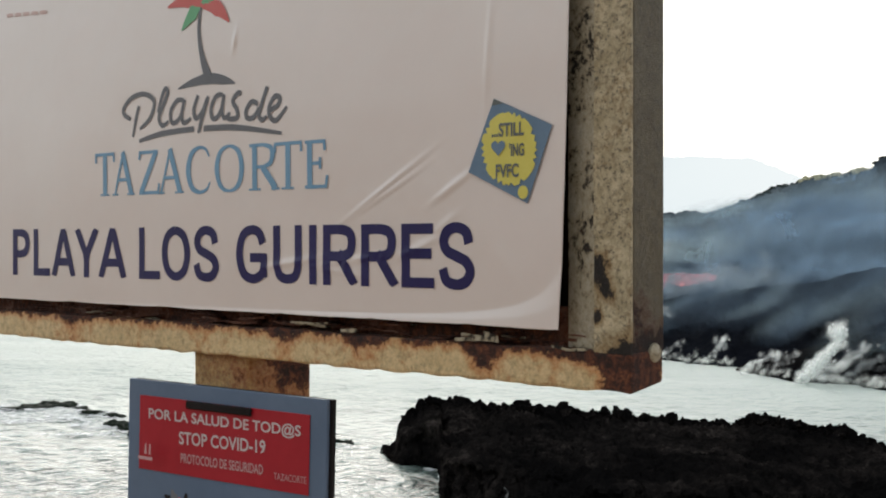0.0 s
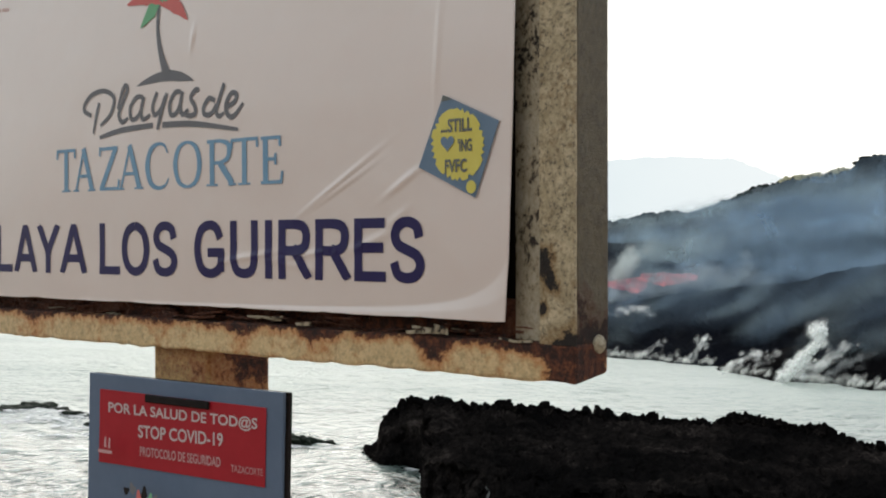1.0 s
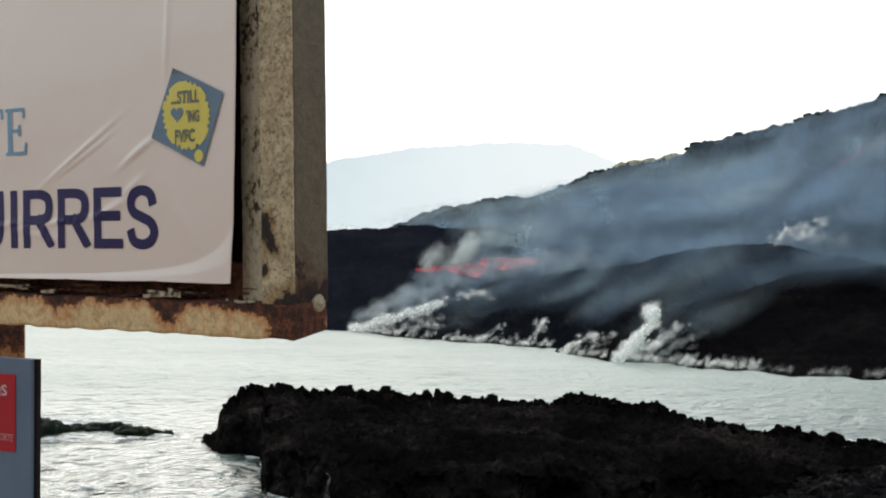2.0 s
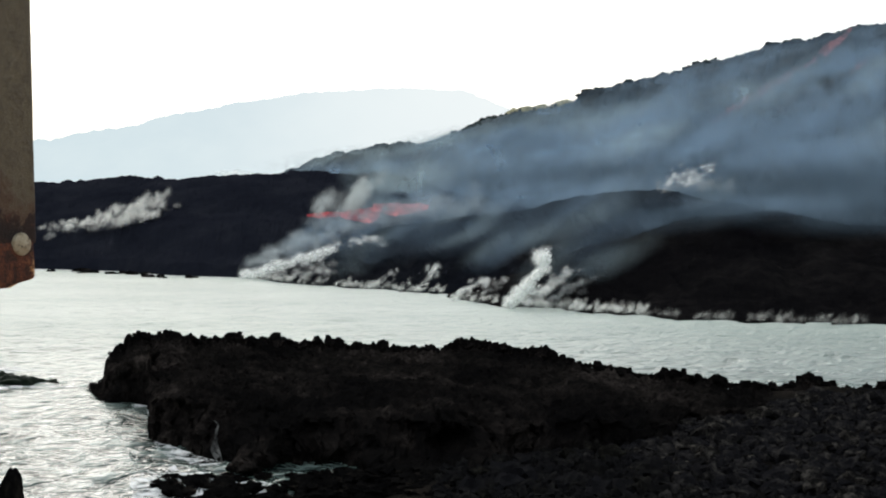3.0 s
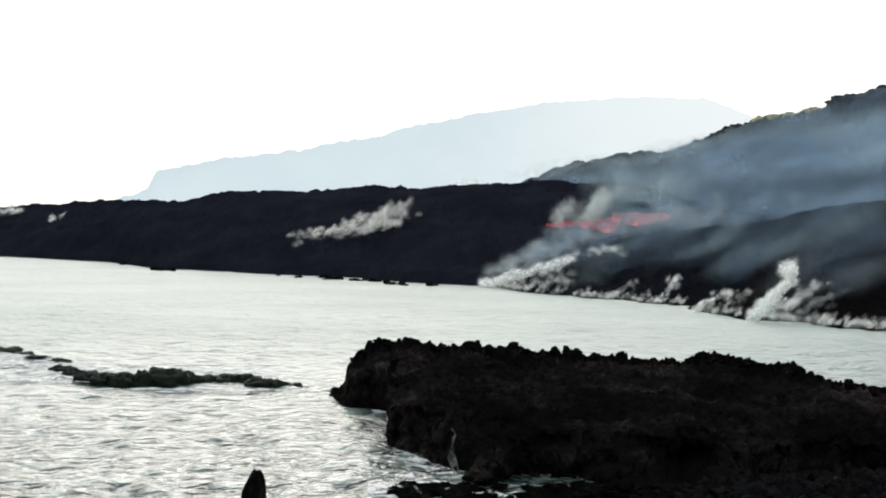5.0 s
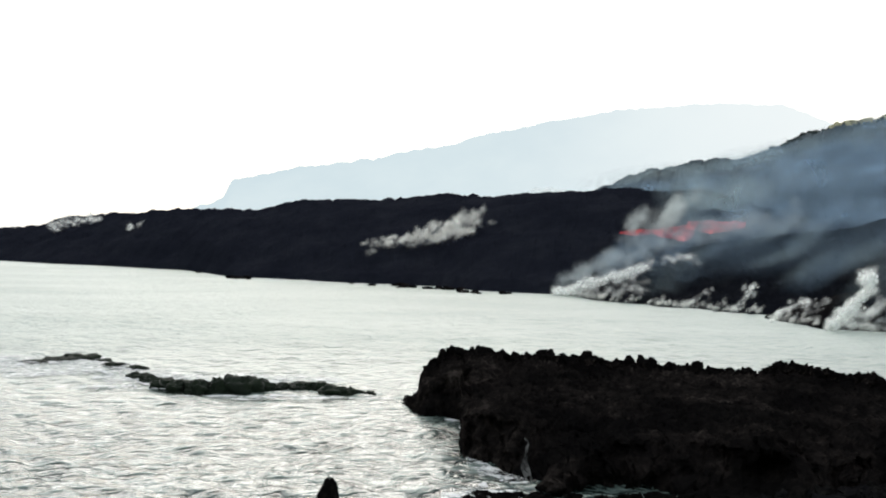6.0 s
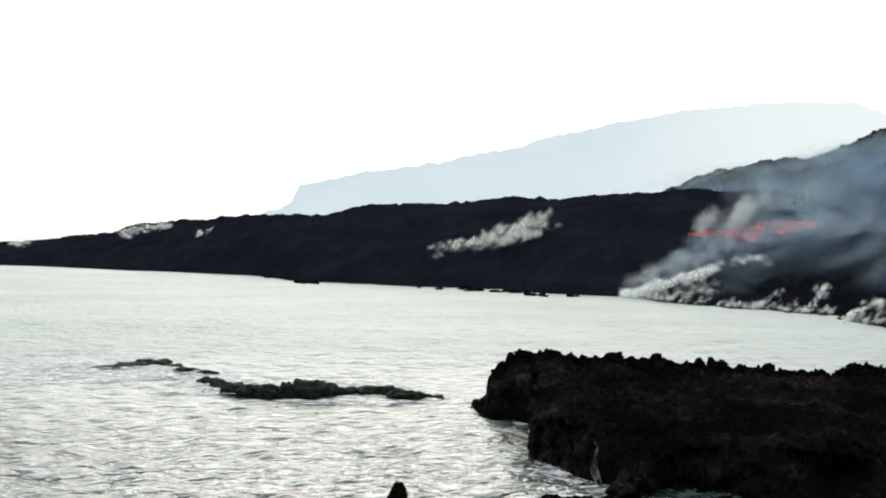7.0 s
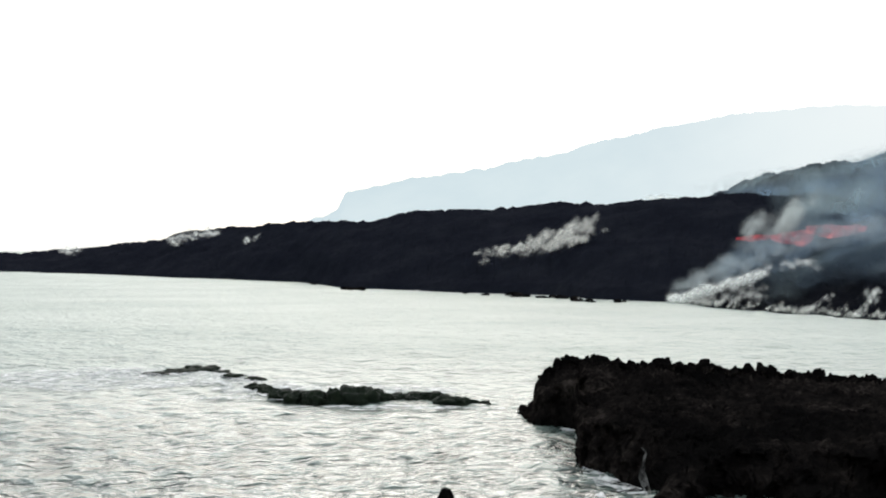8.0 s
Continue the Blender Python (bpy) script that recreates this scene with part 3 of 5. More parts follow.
def rock_mesh(name, mat, seed, cuts=3, rough=0.35, flat=0.7, knobs=0.4, smooth=True):
    bm = bmesh.new()
    bmesh.ops.create_icosphere(bm, subdivisions=cuts, radius=1)
    for v in bm.verts:
        c = v.co
        k = 1 + rough * fbm(c.x * 1.1 + seed * 7.3, c.y * 1.1, c.z * 1.1, 4, 0.8) + knobs * rough * fbm(c.x * 3.3, c.y * 3.3 + seed, c.z * 3.3, 3)
        v.co = Vector((c.x, c.y, c.z * flat)) * k
    return mesh_of(bm, name, mat, smooth)


# knobs of clinker along the tongue's crest, here and there in taller heaps
clinkers = [rock_mesh("clinker", CRAG, 40 + k, 2, 0.75, 0.9, 0.9, False) for k in range(6)]
HEAPS = (-0.3, 0.5, 0.95, 3.7, 5.3, 7.7, 13.3, 13.8, 16.85, 22.1, 27.9, 31.4)
rng = random.Random(4)
for k in range(280):
    if k < 210:
        az = -1.5 + 33.7 * (k + rng.random()) / 210
        size = 0.10 + 0.20 * rng.random() ** 2 + (0.04 if az < 4 else 0)
    else:
        az = HEAPS[k % len(HEAPS)] + rng.gauss(0, 0.18)
        size = 0.14 + 0.16 * rng.random()
    d = tongue_front(az) + (tongue_back(az) - tongue_front(az)) * (0.82 + 0.07 * rng.random())
    ob = new("clinker", clinkers[k % 6])
    ob.parent = tongue
    ob.matrix_basis = Matrix.LocRotScale(polar(az, d, tongue_top(az) + (0.16 if k < 210 else 0.26) + 0.12 * rng.random()), Euler((rng.random(), rng.random(), rng.random() * 6)), (size, size, size * (0.9 + 0.7 * rng.random())))

# weed-covered reef rocks awash
reef = [rock_mesh("reef_rock", WEEDY, 60 + k, 4, 0.45, 0.50, 0.6) for k in range(4)]
RECIPE = [(-17.6, 77.0, 1.0, 0.17), (-16.9, 77.6, 0.8, 0.28), (-16.2, 78.2, 0.9, 0.38), (-15.6, 78.4, 0.7, 0.34), (-15.0, 76.6, 0.6, 0.24), (-14.6, 74.2, 0.7, 0.28), (-13.7, 72.6, 0.5, 0.26), (-13.5, 68.0, 0.6, 0.34), (-13.1, 65.4, 0.7, 0.46), (-12.5, 63.8, 0.7, 0.48),
          (-11.9, 62.6, 0.7, 0.52), (-11.1, 62.0, 0.8, 0.60), (-10.2, 61.8, 0.9, 0.68), (-9.2, 61.9, 1.0, 0.86), (-8.5, 62.2, 0.7, 0.62), (-7.7, 63.0, 0.6, 0.34), (-7.0, 63.2, 0.7, 0.40), (-6.4, 63.4, 0.6, 0.40), (-5.9, 63.0, 0.6, 0.42), (-5.3, 61.2, 0.7, 0.46),
          (-4.7, 61.2, 0.6, 0.36), (-3.9, 61.4, 0.35, 0.2)]
for k, (az, d, w, h) in enumerate(RECIPE):
    ob = tagged(new("reef_rock", reef[k % 4]), "low weedy green-black rock awash in the surf", "rock", "reef rocks in the shallows")
    ob.matrix_world = Matrix.LocRotScale(polar(az, d, -0.03), Euler((0, 0, 0.5 * k)), (w, 0.8 * w, h / 0.55))

# black rocks scattered at the delta's foot
rng = random.Random(31)
for k in range(34):
    az = rng.gauss(-10.2, 0.5) if k < 10 else -3.4 + 5.0 * rng.random() if k < 28 else -12 + 15 * rng.random()
    size = 0.45 + 0.6 * rng.random() ** 2
    ob = tagged(new("foreshore_rock", clinkers[k % 5]), "black lava rock awash at the delta's foot", "rock", "rocks at the delta's foot")
    ob.matrix_world = Matrix.LocRotScale(polar(az, shore_old(az) - 2.0 - 11 * rng.random(), 0.0), Euler((0, 0, 6 * rng.random())), (size * 1.2, size, size * 0.5))

# boulders in the shallows between the beach and the tongue
boulders = [rock_mesh("boulder", BASALT, 90 + k, 3, 0.75, 0.6, 0.8, False) for k in range(4)]
for k in range(120):
    az, d = 0.0 + 14 * rng.random() ** 0.75, 33.4 + 3.9 * rng.random() ** 0.8
    size = 0.10 + 0.26 * rng.random() ** 1.8
    ob = tagged(new("boulder", boulders[k % 4]), "wet black boulder in the shallows beside the beach", "boulder", "boulders in the shallows")
    ob.matrix_world = Matrix.LocRotScale(polar(az, d, 0.05 * rng.random() + 0.012 * az), Euler((0, 0, 6 * rng.random())), (size * 1.5, size * 1.1, size))

# surf: broken white water on the reef, the tongue and the delta's foot
def surf(az0, az1, near, far, seed):
    rows, cols = 10, 60
    pts = np.zeros((rows, cols, 3))
    for r in range(rows):
        for c in range(cols):
            u, v = c / (cols - 1), r / (rows - 1)
            az = az0 + (az1 - az0) * u
            ease = 0.25 + 0.75 * math.sin(u * math.pi)
            mid = (near(az) + far(az)) / 2
            d = mid + (far(az) - near(az)) * (v - 0.5) * ease * (1 + 0.5 * fbm(u * 6 + seed, v, seed, 3))
            x, y, _ = polar(az, d)
            pts[r, c] = x, y, 0.04 + 0.05 * max(0, fbm(x * 0.8, y * 0.8, seed, 3)) + max(0.0, float(wave_height(np.array([x]), np.array([y]))[0]))
    return tagged(new("surf", grid_mesh("surf", FOAM, pts)), "thin white foam of broken surf", "surf", "surf on the shore", "stuff")


surf(-24, -15, lambda az: 75.0, lambda az: 81.0, 1.0)
surf(-27, -13.6, lambda az: 68.5, lambda az: 79.0, 11.0)
surf(-15.0, -4.5, lambda az: 63.5, lambda az: 69.5, 12.0)
surf(-21, -12, lambda az: 69.5 + 0.5 * (az + 16), lambda az: 71.0 + 0.5 * (az + 16), 6.0)
surf(-7.5, -2.6, lambda az: 59.0, lambda az: 59.9, 7.0)
surf(-17, -9, lambda az: 62.5 - 0.2 * (az + 12), lambda az: 63.6 - 0.2 * (az + 12), 8.0)
surf(-15.5, -11.5, lambda az: 64.0, lambda az: 72.0, 2.0)
surf(-12.5, -3.8, lambda az: 58.8, lambda az: 60.4, 3.0)
surf(-0.5, 3.4, lambda az: 34.5, lambda az: 38.6, 9.0)
surf(-0.4, 5.5, lambda az: 33.0, lambda az: 37.0, 10.0)
surf(-0.6, 3.2, lambda az: tongue_front(az) - 1.6, lambda az: tongue_front(az) + 0.6, 4.0)
surf(-12, 3.4, lambda az: shore_old(az) - 4.0, lambda az: shore_old(az) + 0.5, 5.0)

# the dark pointed rock in the shallows
bm = bmesh.new()
bmesh.ops.create_icosphere(bm, subdivisions=4, radius=1)
for v in bm.verts:
    c = v.co
    t = (c.z + 1) / 2
    k = (1.15 - 0.30 * t ** 1.3) * (1 + 0.22 * fbm(c.x * 1.5, c.y * 1.5, c.z * 2.0, 4, 0.8))
    v.co = Vector((c.x * k + 0.10 * t - 0.15 * c.z * c.x, c.y * k, min(c.z, 0.86 + 0.10 * fbm(c.x * 3, c.y * 3, 2.0, 3))))
pinnacle = tagged(new("rock_pinnacle", mesh_of(bm, "rock_pinnacle", BASALT, True)), "pointed black rock standing in the shallows", "rock")
pinnacle.matrix_world = Matrix.LocRotScale(polar(-5.24, 34.0, 0.32), Euler((0, 0, 0.4)), (0.31, 0.36, 0.80))

# ---- cobbles on the beach ----
pebbles = [rock_mesh("cobble", COBBLE, 80 + k, 2, 0.8, 0.8, 0.6, False) for k in range(6)]
dark_pebbles = [rock_mesh("cobble", DARK_COBBLE, 80 + k, 2, 0.8, 0.8, 0.6, False) for k in range(6)]
rng = random.Random(12)
placed = 0
while placed < 300:
    az = 14 + 19 * rng.random() ** 0.8
    d = 33 + (tongue_front(az) - 32.5) * rng.random()
    x, y, _ = polar(az, d)
    size = 0.15 + 0.26 * rng.random() ** 2
    # darker stones at lower bearings, mixed at random along the border
    darker = az + rng.gauss(0, 1.2) < 21 + (40 - d) * 0.3
    ob = new("cobble", (dark_pebbles if darker else pebbles)[placed % 6])
    ob.parent = ground
    ob.matrix_basis = Matrix.LocRotScale((x, y, beach_height(x, y) + size * 0.25), Euler((0.5 * rng.random(), 0.5 * rng.random(), 6 * rng.random())), (size, size * (0.8 + 0.4 * rng.random()), size))
    placed += 1
base_v = np.array([v.co[:] for v in pebbles[0].vertices])
base_f = [tuple(p.vertices) for p in pebbles[0].polygons]
heaps = {"shingle": ([], []), "wet_shingle": ([], [])}
for k in range(3600):
    az = 12.5 + 21 * rng.random() ** 0.85
    d = 30.5 + (tongue_front(az) - 30) * rng.random()
    x, y, _ = polar(az, d)
    size = 0.07 + 0.20 * rng.random() ** 2.5
    m = Matrix.LocRotScale((x, y, beach_height(x, y) + size * 0.2), Euler((rng.random(), rng.random(), 6 * rng.random())), (size, size * 0.85, size))
    verts, faces = heaps["wet_shingle" if az + rng.gauss(0, 1.2) < 21 + (40 - d) * 0.3 else "shingle"]
    o = len(verts)
    verts += (base_v @ np.array(m.to_3x3()).T + np.array(m.translation)).tolist()
    faces += [tuple(i + o for i in f) for f in base_f]
for name, mat, label in (("shingle", COBBLE, "loose grey-black shingle covering the beach"), ("wet_shingle", DARK_COBBLE, "darker black shingle along the water's edge")):
    me = bpy.data.meshes.new(name)
    me.from_pydata(*(heaps[name][0], [], heaps[name][1]))
    me.materials.append(mat)
    tagged(new(name, me), label, "shingle", kind="stuff")

# ---- the sign ----
SIGN = Matrix(((0.7250, 0.6881, -0.0298, 0.1011), (-0.6887, 0.7239, -0.0408, 1.1082), (-0.0065, 0.0501, 0.9987, 6.9728), (0, 0, 0, 1))) @ Matrix.Diagonal((0.588, 0.6, 0.6, 1))
LEAN = 0.003
sign = tagged(new("beach_sign"), "rusty cream steel frame sign with white banner on a post", "sign")
sign.matrix_world = SIGN


def leaned(bm):
    for v in bm.verts:
        v.co.x += LEAN * v.co.z
    return bm


def bar(x0, x1, y0, y1, z0, z1, wear=0.0012, bevel=0.004, step=0.03, seed=0.0):
    """A steel bar with eased edges and rust-eaten, uneven faces."""
    bm = bmesh.new()
    bmesh.ops.create_cube(bm, size=1)
    for v in bm.verts:
        v.co = Vector((x0 + (v.co.x + 0.5) * (x1 - x0), y0 + (v.co.y + 0.5) * (y1 - y0), z0 + (v.co.z + 0.5) * (z1 - z0)))
    bmesh.ops.bevel(bm, geom=bm.edges, offset=bevel, segments=2, affect="EDGES", profile=0.5)
    for axis, lo, hi in ((0, x0, x1), (2, z0, z1)):
        cuts = int((hi - lo) / step)
        for k in range(1, cuts):
            co, no = Vector((0, 0, 0)), Vector((0, 0, 0))
            co[axis], no[axis] = lo + (hi - lo) * k / cuts, 1
            bmesh.ops.bisect_plane(bm, geom=bm.verts[:] + bm.edges[:] + bm.faces[:], plane_co=co, plane_no=no)
    if wear:
        for v in bm.verts:
            c = v.co
            v.co += Vector((fbm(c.x * 25 + seed, c.y * 25, c.z * 25, 3), fbm(c.x * 25, c.y * 25 + 5 + seed, c.z * 25, 3), 1.6 * fbm(c.x * 22, c.y * 25, c.z * 25 + 9 + seed, 3))) * wear
    return leaned(bm)


W0, TOP = -1.76, 1.16
part("post", bar(-0.920, -0.748, 0.03, 0.175, -2.75, -0.05, 0.0015, 0.008, 0.05, 1.0), COLUMN_PAINT, sign, "stained brown square steel post")
rail = bar(W0, 0.1168, 0.004, 0.080, -0.082, -0.027, 0.0022, 0.005, 0.02, 2.0)
for v in rail.verts:
    if v.co.z < -0.055 and v.co.x > 0.085:
        v.co.z += 0.12 * v.co.y * min(1, (v.co.x - 0.085) / 0.02)
part("bottom_rail", rail, RAIL_PAINT, sign, "cream bottom rail flaking to rust")
part("bottom_flange", bar(W0 + 0.05, 0.052, 0.040, 0.046, -0.030, 0.03, 0.002, 0.001, 0.02, 3.0), LEDGE_RUST, sign, "rust-eaten ledge under the banner")
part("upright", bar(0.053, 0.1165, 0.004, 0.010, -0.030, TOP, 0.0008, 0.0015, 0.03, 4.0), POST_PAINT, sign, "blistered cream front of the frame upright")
part("upright_side", bar(0.0545, 0.1155, 0.0105, 0.084, -0.030, TOP, 0.0005, 0.003, 0.04, 5.0), SHADED_SIDE, sign, "olive side of the frame upright, its shade put into the colour")
flange = bar(-0.012, 0.0520, 0.011, 0.016, -0.026, TOP, 0.0006, 0.0012, 0.03, 6.0)
for v in flange.verts:
    v.co.y += 0.30 * max(0.0, 0.051 - v.co.x)
part("upright_flange", flange, FLANGE_PAINT, sign, "flaking grey inner flange")
# plate added behind the gap, with the gap's deep shade as its colour
part("back_plate", bar(W0, 0.0500, 0.076, 0.082, -0.026, TOP, 0.0, 0.001, 0.4, 10.0), SHADED_STEEL, sign, "added back plate, the gap's shade in its black colour")
part("top_rail", bar(W0, 0.113, 0.004, 0.080, TOP + 0.001, TOP + 0.056, 0.0015, 0.005, 0.05, 7.0), RAIL_PAINT, sign)
part("upright", bar(W0 - 0.062, W0 - 0.001, 0.004, 0.080, -0.084, TOP + 0.056, 0.001, 0.004, 0.05, 8.0), POST_PAINT, sign)

# curled flakes of old paint on the ledge
for x0, x1, z0, z1, tilt in ((-0.210, -0.135, -0.026, -0.021, 0.06), (-0.195, -0.125, -0.017, -0.013, -0.10), (-0.150, -0.122, -0.022, -0.010, -0.35), (-0.47, -0.43, -0.026, -0.020, 0.12), (-0.02, 0.045, -0.027, -0.023, -0.05), (-0.60, -0.50, -0.016, -0.013, 0.04)):
    flake = bar(x0, x1, 0.002, 0.0032, z0, z1, 0.0020, 0.0004, 0.008, 40 * x0)
    for v in flake.verts:
        v.co.z += tilt * (v.co.x - x0) * 0.5
        v.co.y -= 2.2 * (v.co.x - x0) * (x1 - v.co.x)
    part("paint_flake", flake, FLANGE_PAINT, sign, "curled flake of cream paint")

# layered scales of rust along the ledge
rng = random.Random(77)
for k in range(60):
    x0 = W0 + 0.2 + (1.78 - 0.2) * (k + rng.random()) / 60
    length, z0 = 0.03 + 0.09 * rng.random() ** 1.5, -0.034 + 0.024 * rng.random()
    scale = bar(x0, min(x0 + length, 0.05), 0.012 + 0.02 * rng.random(), 0.036, z0, z0 + 0.0016 + 0.0032 * rng.random() ** 2, 0.0026, 0.0004, 0.012, 3.1 * k)
    tilt = rng.gauss(0, 0.05)
    for v in scale.verts:
        v.co.z += tilt * (v.co.x - x0)
    part("rust_scale", scale, FLANGE_PAINT if k % 9 == 0 else LEDGE_RUST, sign)

# bolt head on the frame's side
bm = bmesh.new()
bmesh.ops.create_cone(bm, segments=20, radius1=0.014, radius2=0.012, depth=0.004, cap_ends=True, matrix=Matrix.Translation((0.1175, 0.060, -0.030)) @ Matrix.Rotation(radians(90), 4, "Y"))
part("bolt", bm, FLANGE_PAINT, sign, "weathered bolt head", True)

# the banner: a vinyl sheet, slack at its lower corner
def banner_edge(h):
    return 0.002 + 0.0367 * h if h < 0.45 else 0.0185 - 0.02 * (h - 0.45)


# creases: foot, lean, width, length, height
FOLDS = ((-0.353, 0.208, 1.90, 0.0055, 0.040, 0.0030), (-0.346, 0.200, 2.15, 0.0045, 0.030, 0.0026), (-0.205, 0.205, 1.75, 0.009, 0.020, 0.0030), (-0.59, 0.087, 6.6, 0.040, 0.0110, 0.0017), (-0.42, 0.094, 7.5, 0.040, 0.010, 0.0016), (-0.28, 0.113, 2.6, 0.016, 0.018, 0.0017), (-0.22, 0.15, 1.5, 0.010, 0.016, 0.0013), (-0.47, 0.075, -5.0, 0.034, 0.009, 0.0011),
         (-0.13, 0.42, 0.1, 0.006, 0.10, 0.0020), (-0.74, 0.48, 0.25, 0.006, 0.02, 0.0022), (-0.10, 0.09, -0.6, 0.02, 0.03, 0.0012))


def banner_y(s, h):
    fold = 0.0
    for s0, h0, lean, width, length, size in FOLDS:
        fold += size * math.exp(-((s - s0 - (h - h0) * lean) / width) ** 2 - ((h - h0) / length) ** 2)
    curl = max(0.0, 1 - h * (abs(s - banner_edge(h)) + 0.045) / 0.0041)  # the lower corner bends forward along an arc
    return -0.0045 - fold - 0.0065 * min(curl, 0.30 + 0.45 * curl) * math.exp(2.2 * min(s, 0)) + 0.0010 * fbm(s * 4, h * 5, 2.0, 4, 0.8) + 0.0006 * math.sin(s * 17 + h * 6)


rows, cols = 230, 520
pts = np.zeros((rows, cols, 3))
for r in range(rows):
    h = TOP * (r / (rows - 1)) ** 1.35
    right = banner_edge(h)
    for c in range(cols):
        s = W0 + 0.02 + (right - W0 - 0.02) * c / (cols - 1)
        y = banner_y(s, h)
        pts[r, c] = s, y, h + 0.0016 * fbm(s * 9, 0, h, 3) * (1 if r == 0 else 0)
banner = new("banner", grid_mesh("banner", VINYL, pts))
banner.parent = sign
tagged(banner, "white wrinkled vinyl banner")
thick = banner.modifiers.new("thickness", "SOLIDIFY")
thick.thickness, thick.offset = 0.0012, 1.0
LETTER_Y = 0.0


def draped(x, y, z):
    """Print lying 2 mm proud of the banner."""
    return x, banner_y(x, z) - 0.0022 + 0.4 * y, z



notice_parent = None


def lettering(body, x0, x1, z0, z1, y, mat, parent, label, bold=0.0, rise=0.0):
    """Print: the built-in typeface fitted into a box, its base line rising by rise; every character a part."""
    curve = bpy.data.curves.new("type", "FONT")
    curve.body, curve.size, curve.offset, curve.resolution_u = body, 1.0, bold, 4
    holder = bpy.data.objects.new("type", curve)
    scene.collection.objects.link(holder)
    bpy.context.view_layer.update()
    me = bpy.data.meshes.new_from_object(holder.evaluated_get(bpy.context.evaluated_depsgraph_get()))
    bpy.data.objects.remove(holder)
    co = np.array([v.co[:] for v in me.vertices])
    polys = [tuple(p.vertices) for p in me.polygons]
    lo, hi = co.min(0), co.max(0)
    u, w = (co[:, 0] - lo[0]) / (hi[0] - lo[0]), (co[:, 1] - lo[1]) / (hi[1] - lo[1])
    out = np.stack((x0 + (x1 - x0) * u, np.full(len(u), y), z0 + (z1 - z0) * w + rise * u), -1)
    if parent != notice_parent:
        out = np.array([draped(*p) for p in out])
    root = list(range(len(out)))

    def find(a):
        while root[a] != a:
            root[a] = root[root[a]]
            a = root[a]
        return a
    for p in polys:
        for a in p[1:]:
            root[find(a)] = find(p[0])
    islands = {}
    for p in polys:
        islands.setdefault(find(p[0]), []).append(p)
    spans = sorted((min(out[a, 0] for p in ps for a in p), max(out[a, 0] for p in ps for a in p), ps) for ps in islands.values())
    glyphs = []
    for s, e, ps in spans:
        if glyphs and s < glyphs[-1][1] - 0.4 * min(e - s, glyphs[-1][1] - glyphs[-1][0]):
            glyphs[-1] = (glyphs[-1][0], max(e, glyphs[-1][1]), glyphs[-1][2] + ps)
        else:
            glyphs.append((s, e, ps))
    for s, e, ps in glyphs:
        used = sorted({a for p in ps for a in p})
        back = {a: i for i, a in enumerate(used)}
        glyph = bpy.data.meshes.new("letter")
        glyph.from_pydata(out[used].tolist(), [], [tuple(back[a] for a in p) for p in ps])
        glyph.materials.append(mat)
        ob = new("letter", glyph)
        ob.parent = parent
        tagged(ob, label)


def stroke(name, points, widths, mat, parent, y, label=""):
    """A flat brush stroke through points (x, z) with varying width."""
    bm = bmesh.new()
    dense, wide = [], []
    for k in range(len(points) - 1):
        p0, p1 = Vector(points[max(k - 1, 0)]), Vector(points[k])
        p2, p3 = Vector(points[k + 1]), Vector(points[min(k + 2, len(points) - 1)])
        for t in np.linspace(0, 1, 9)[:8]:
            dense.append(0.5 * ((2 * p1) + (p2 - p0) * t + (2 * p0 - 5 * p1 + 4 * p2 - p3) * t * t + (3 * p1 - p0 - 3 * p2 + p3) * t ** 3))
            wide.append(widths[k] + (widths[k + 1] - widths[k]) * t)
    dense.append(Vector(points[-1]))
    wide.append(widths[-1])
    last = None
    for k, (p, w) in enumerate(zip(dense, wide)):
        d = dense[min(k + 1, len(dense) - 1)] - dense[max(k - 1, 0)]
        side = Vector((-d.y, d.x)).normalized() * w / 2
        pair = [bm.verts.new(draped(q.x, y, q.y)) for q in (p + side, p - side)]
        if last:
            bm.faces.new((last[0], last[1], pair[1], pair[0]))
        last = pair
    return part(name, bm, mat, parent, label)


stroke("underline", [(-1.044, 0.316), (-0.965, 0.326), (-0.864, 0.329)], [0.007, 0.011, 0.010], GREY_PRINT, sign, LETTER_Y)
stroke("underline", [(-0.834, 0.328), (-0.737, 0.324), (-0.609, 0.307)], [0.011, 0.011, 0.006], GREY_PRINT, sign, LETTER_Y)
stroke("island", [(-0.914, 0.405), (-0.87, 0.413), (-0.82, 0.417), (-0.775, 0.411), (-0.739, 0.402)], [0.001, 0.014, 0.021, 0.017, 0.001], GREY_PRINT, sign, LETTER_Y, "grey island emblem")
stroke("trunk", [(-0.820, 0.420), (-0.838, 0.460), (-0.847, 0.505), (-0.842, 0.552)], [0.024, 0.013, 0.009, 0.007], GREY_PRINT, sign, LETTER_Y - 0.001, "grey palm trunk emblem")

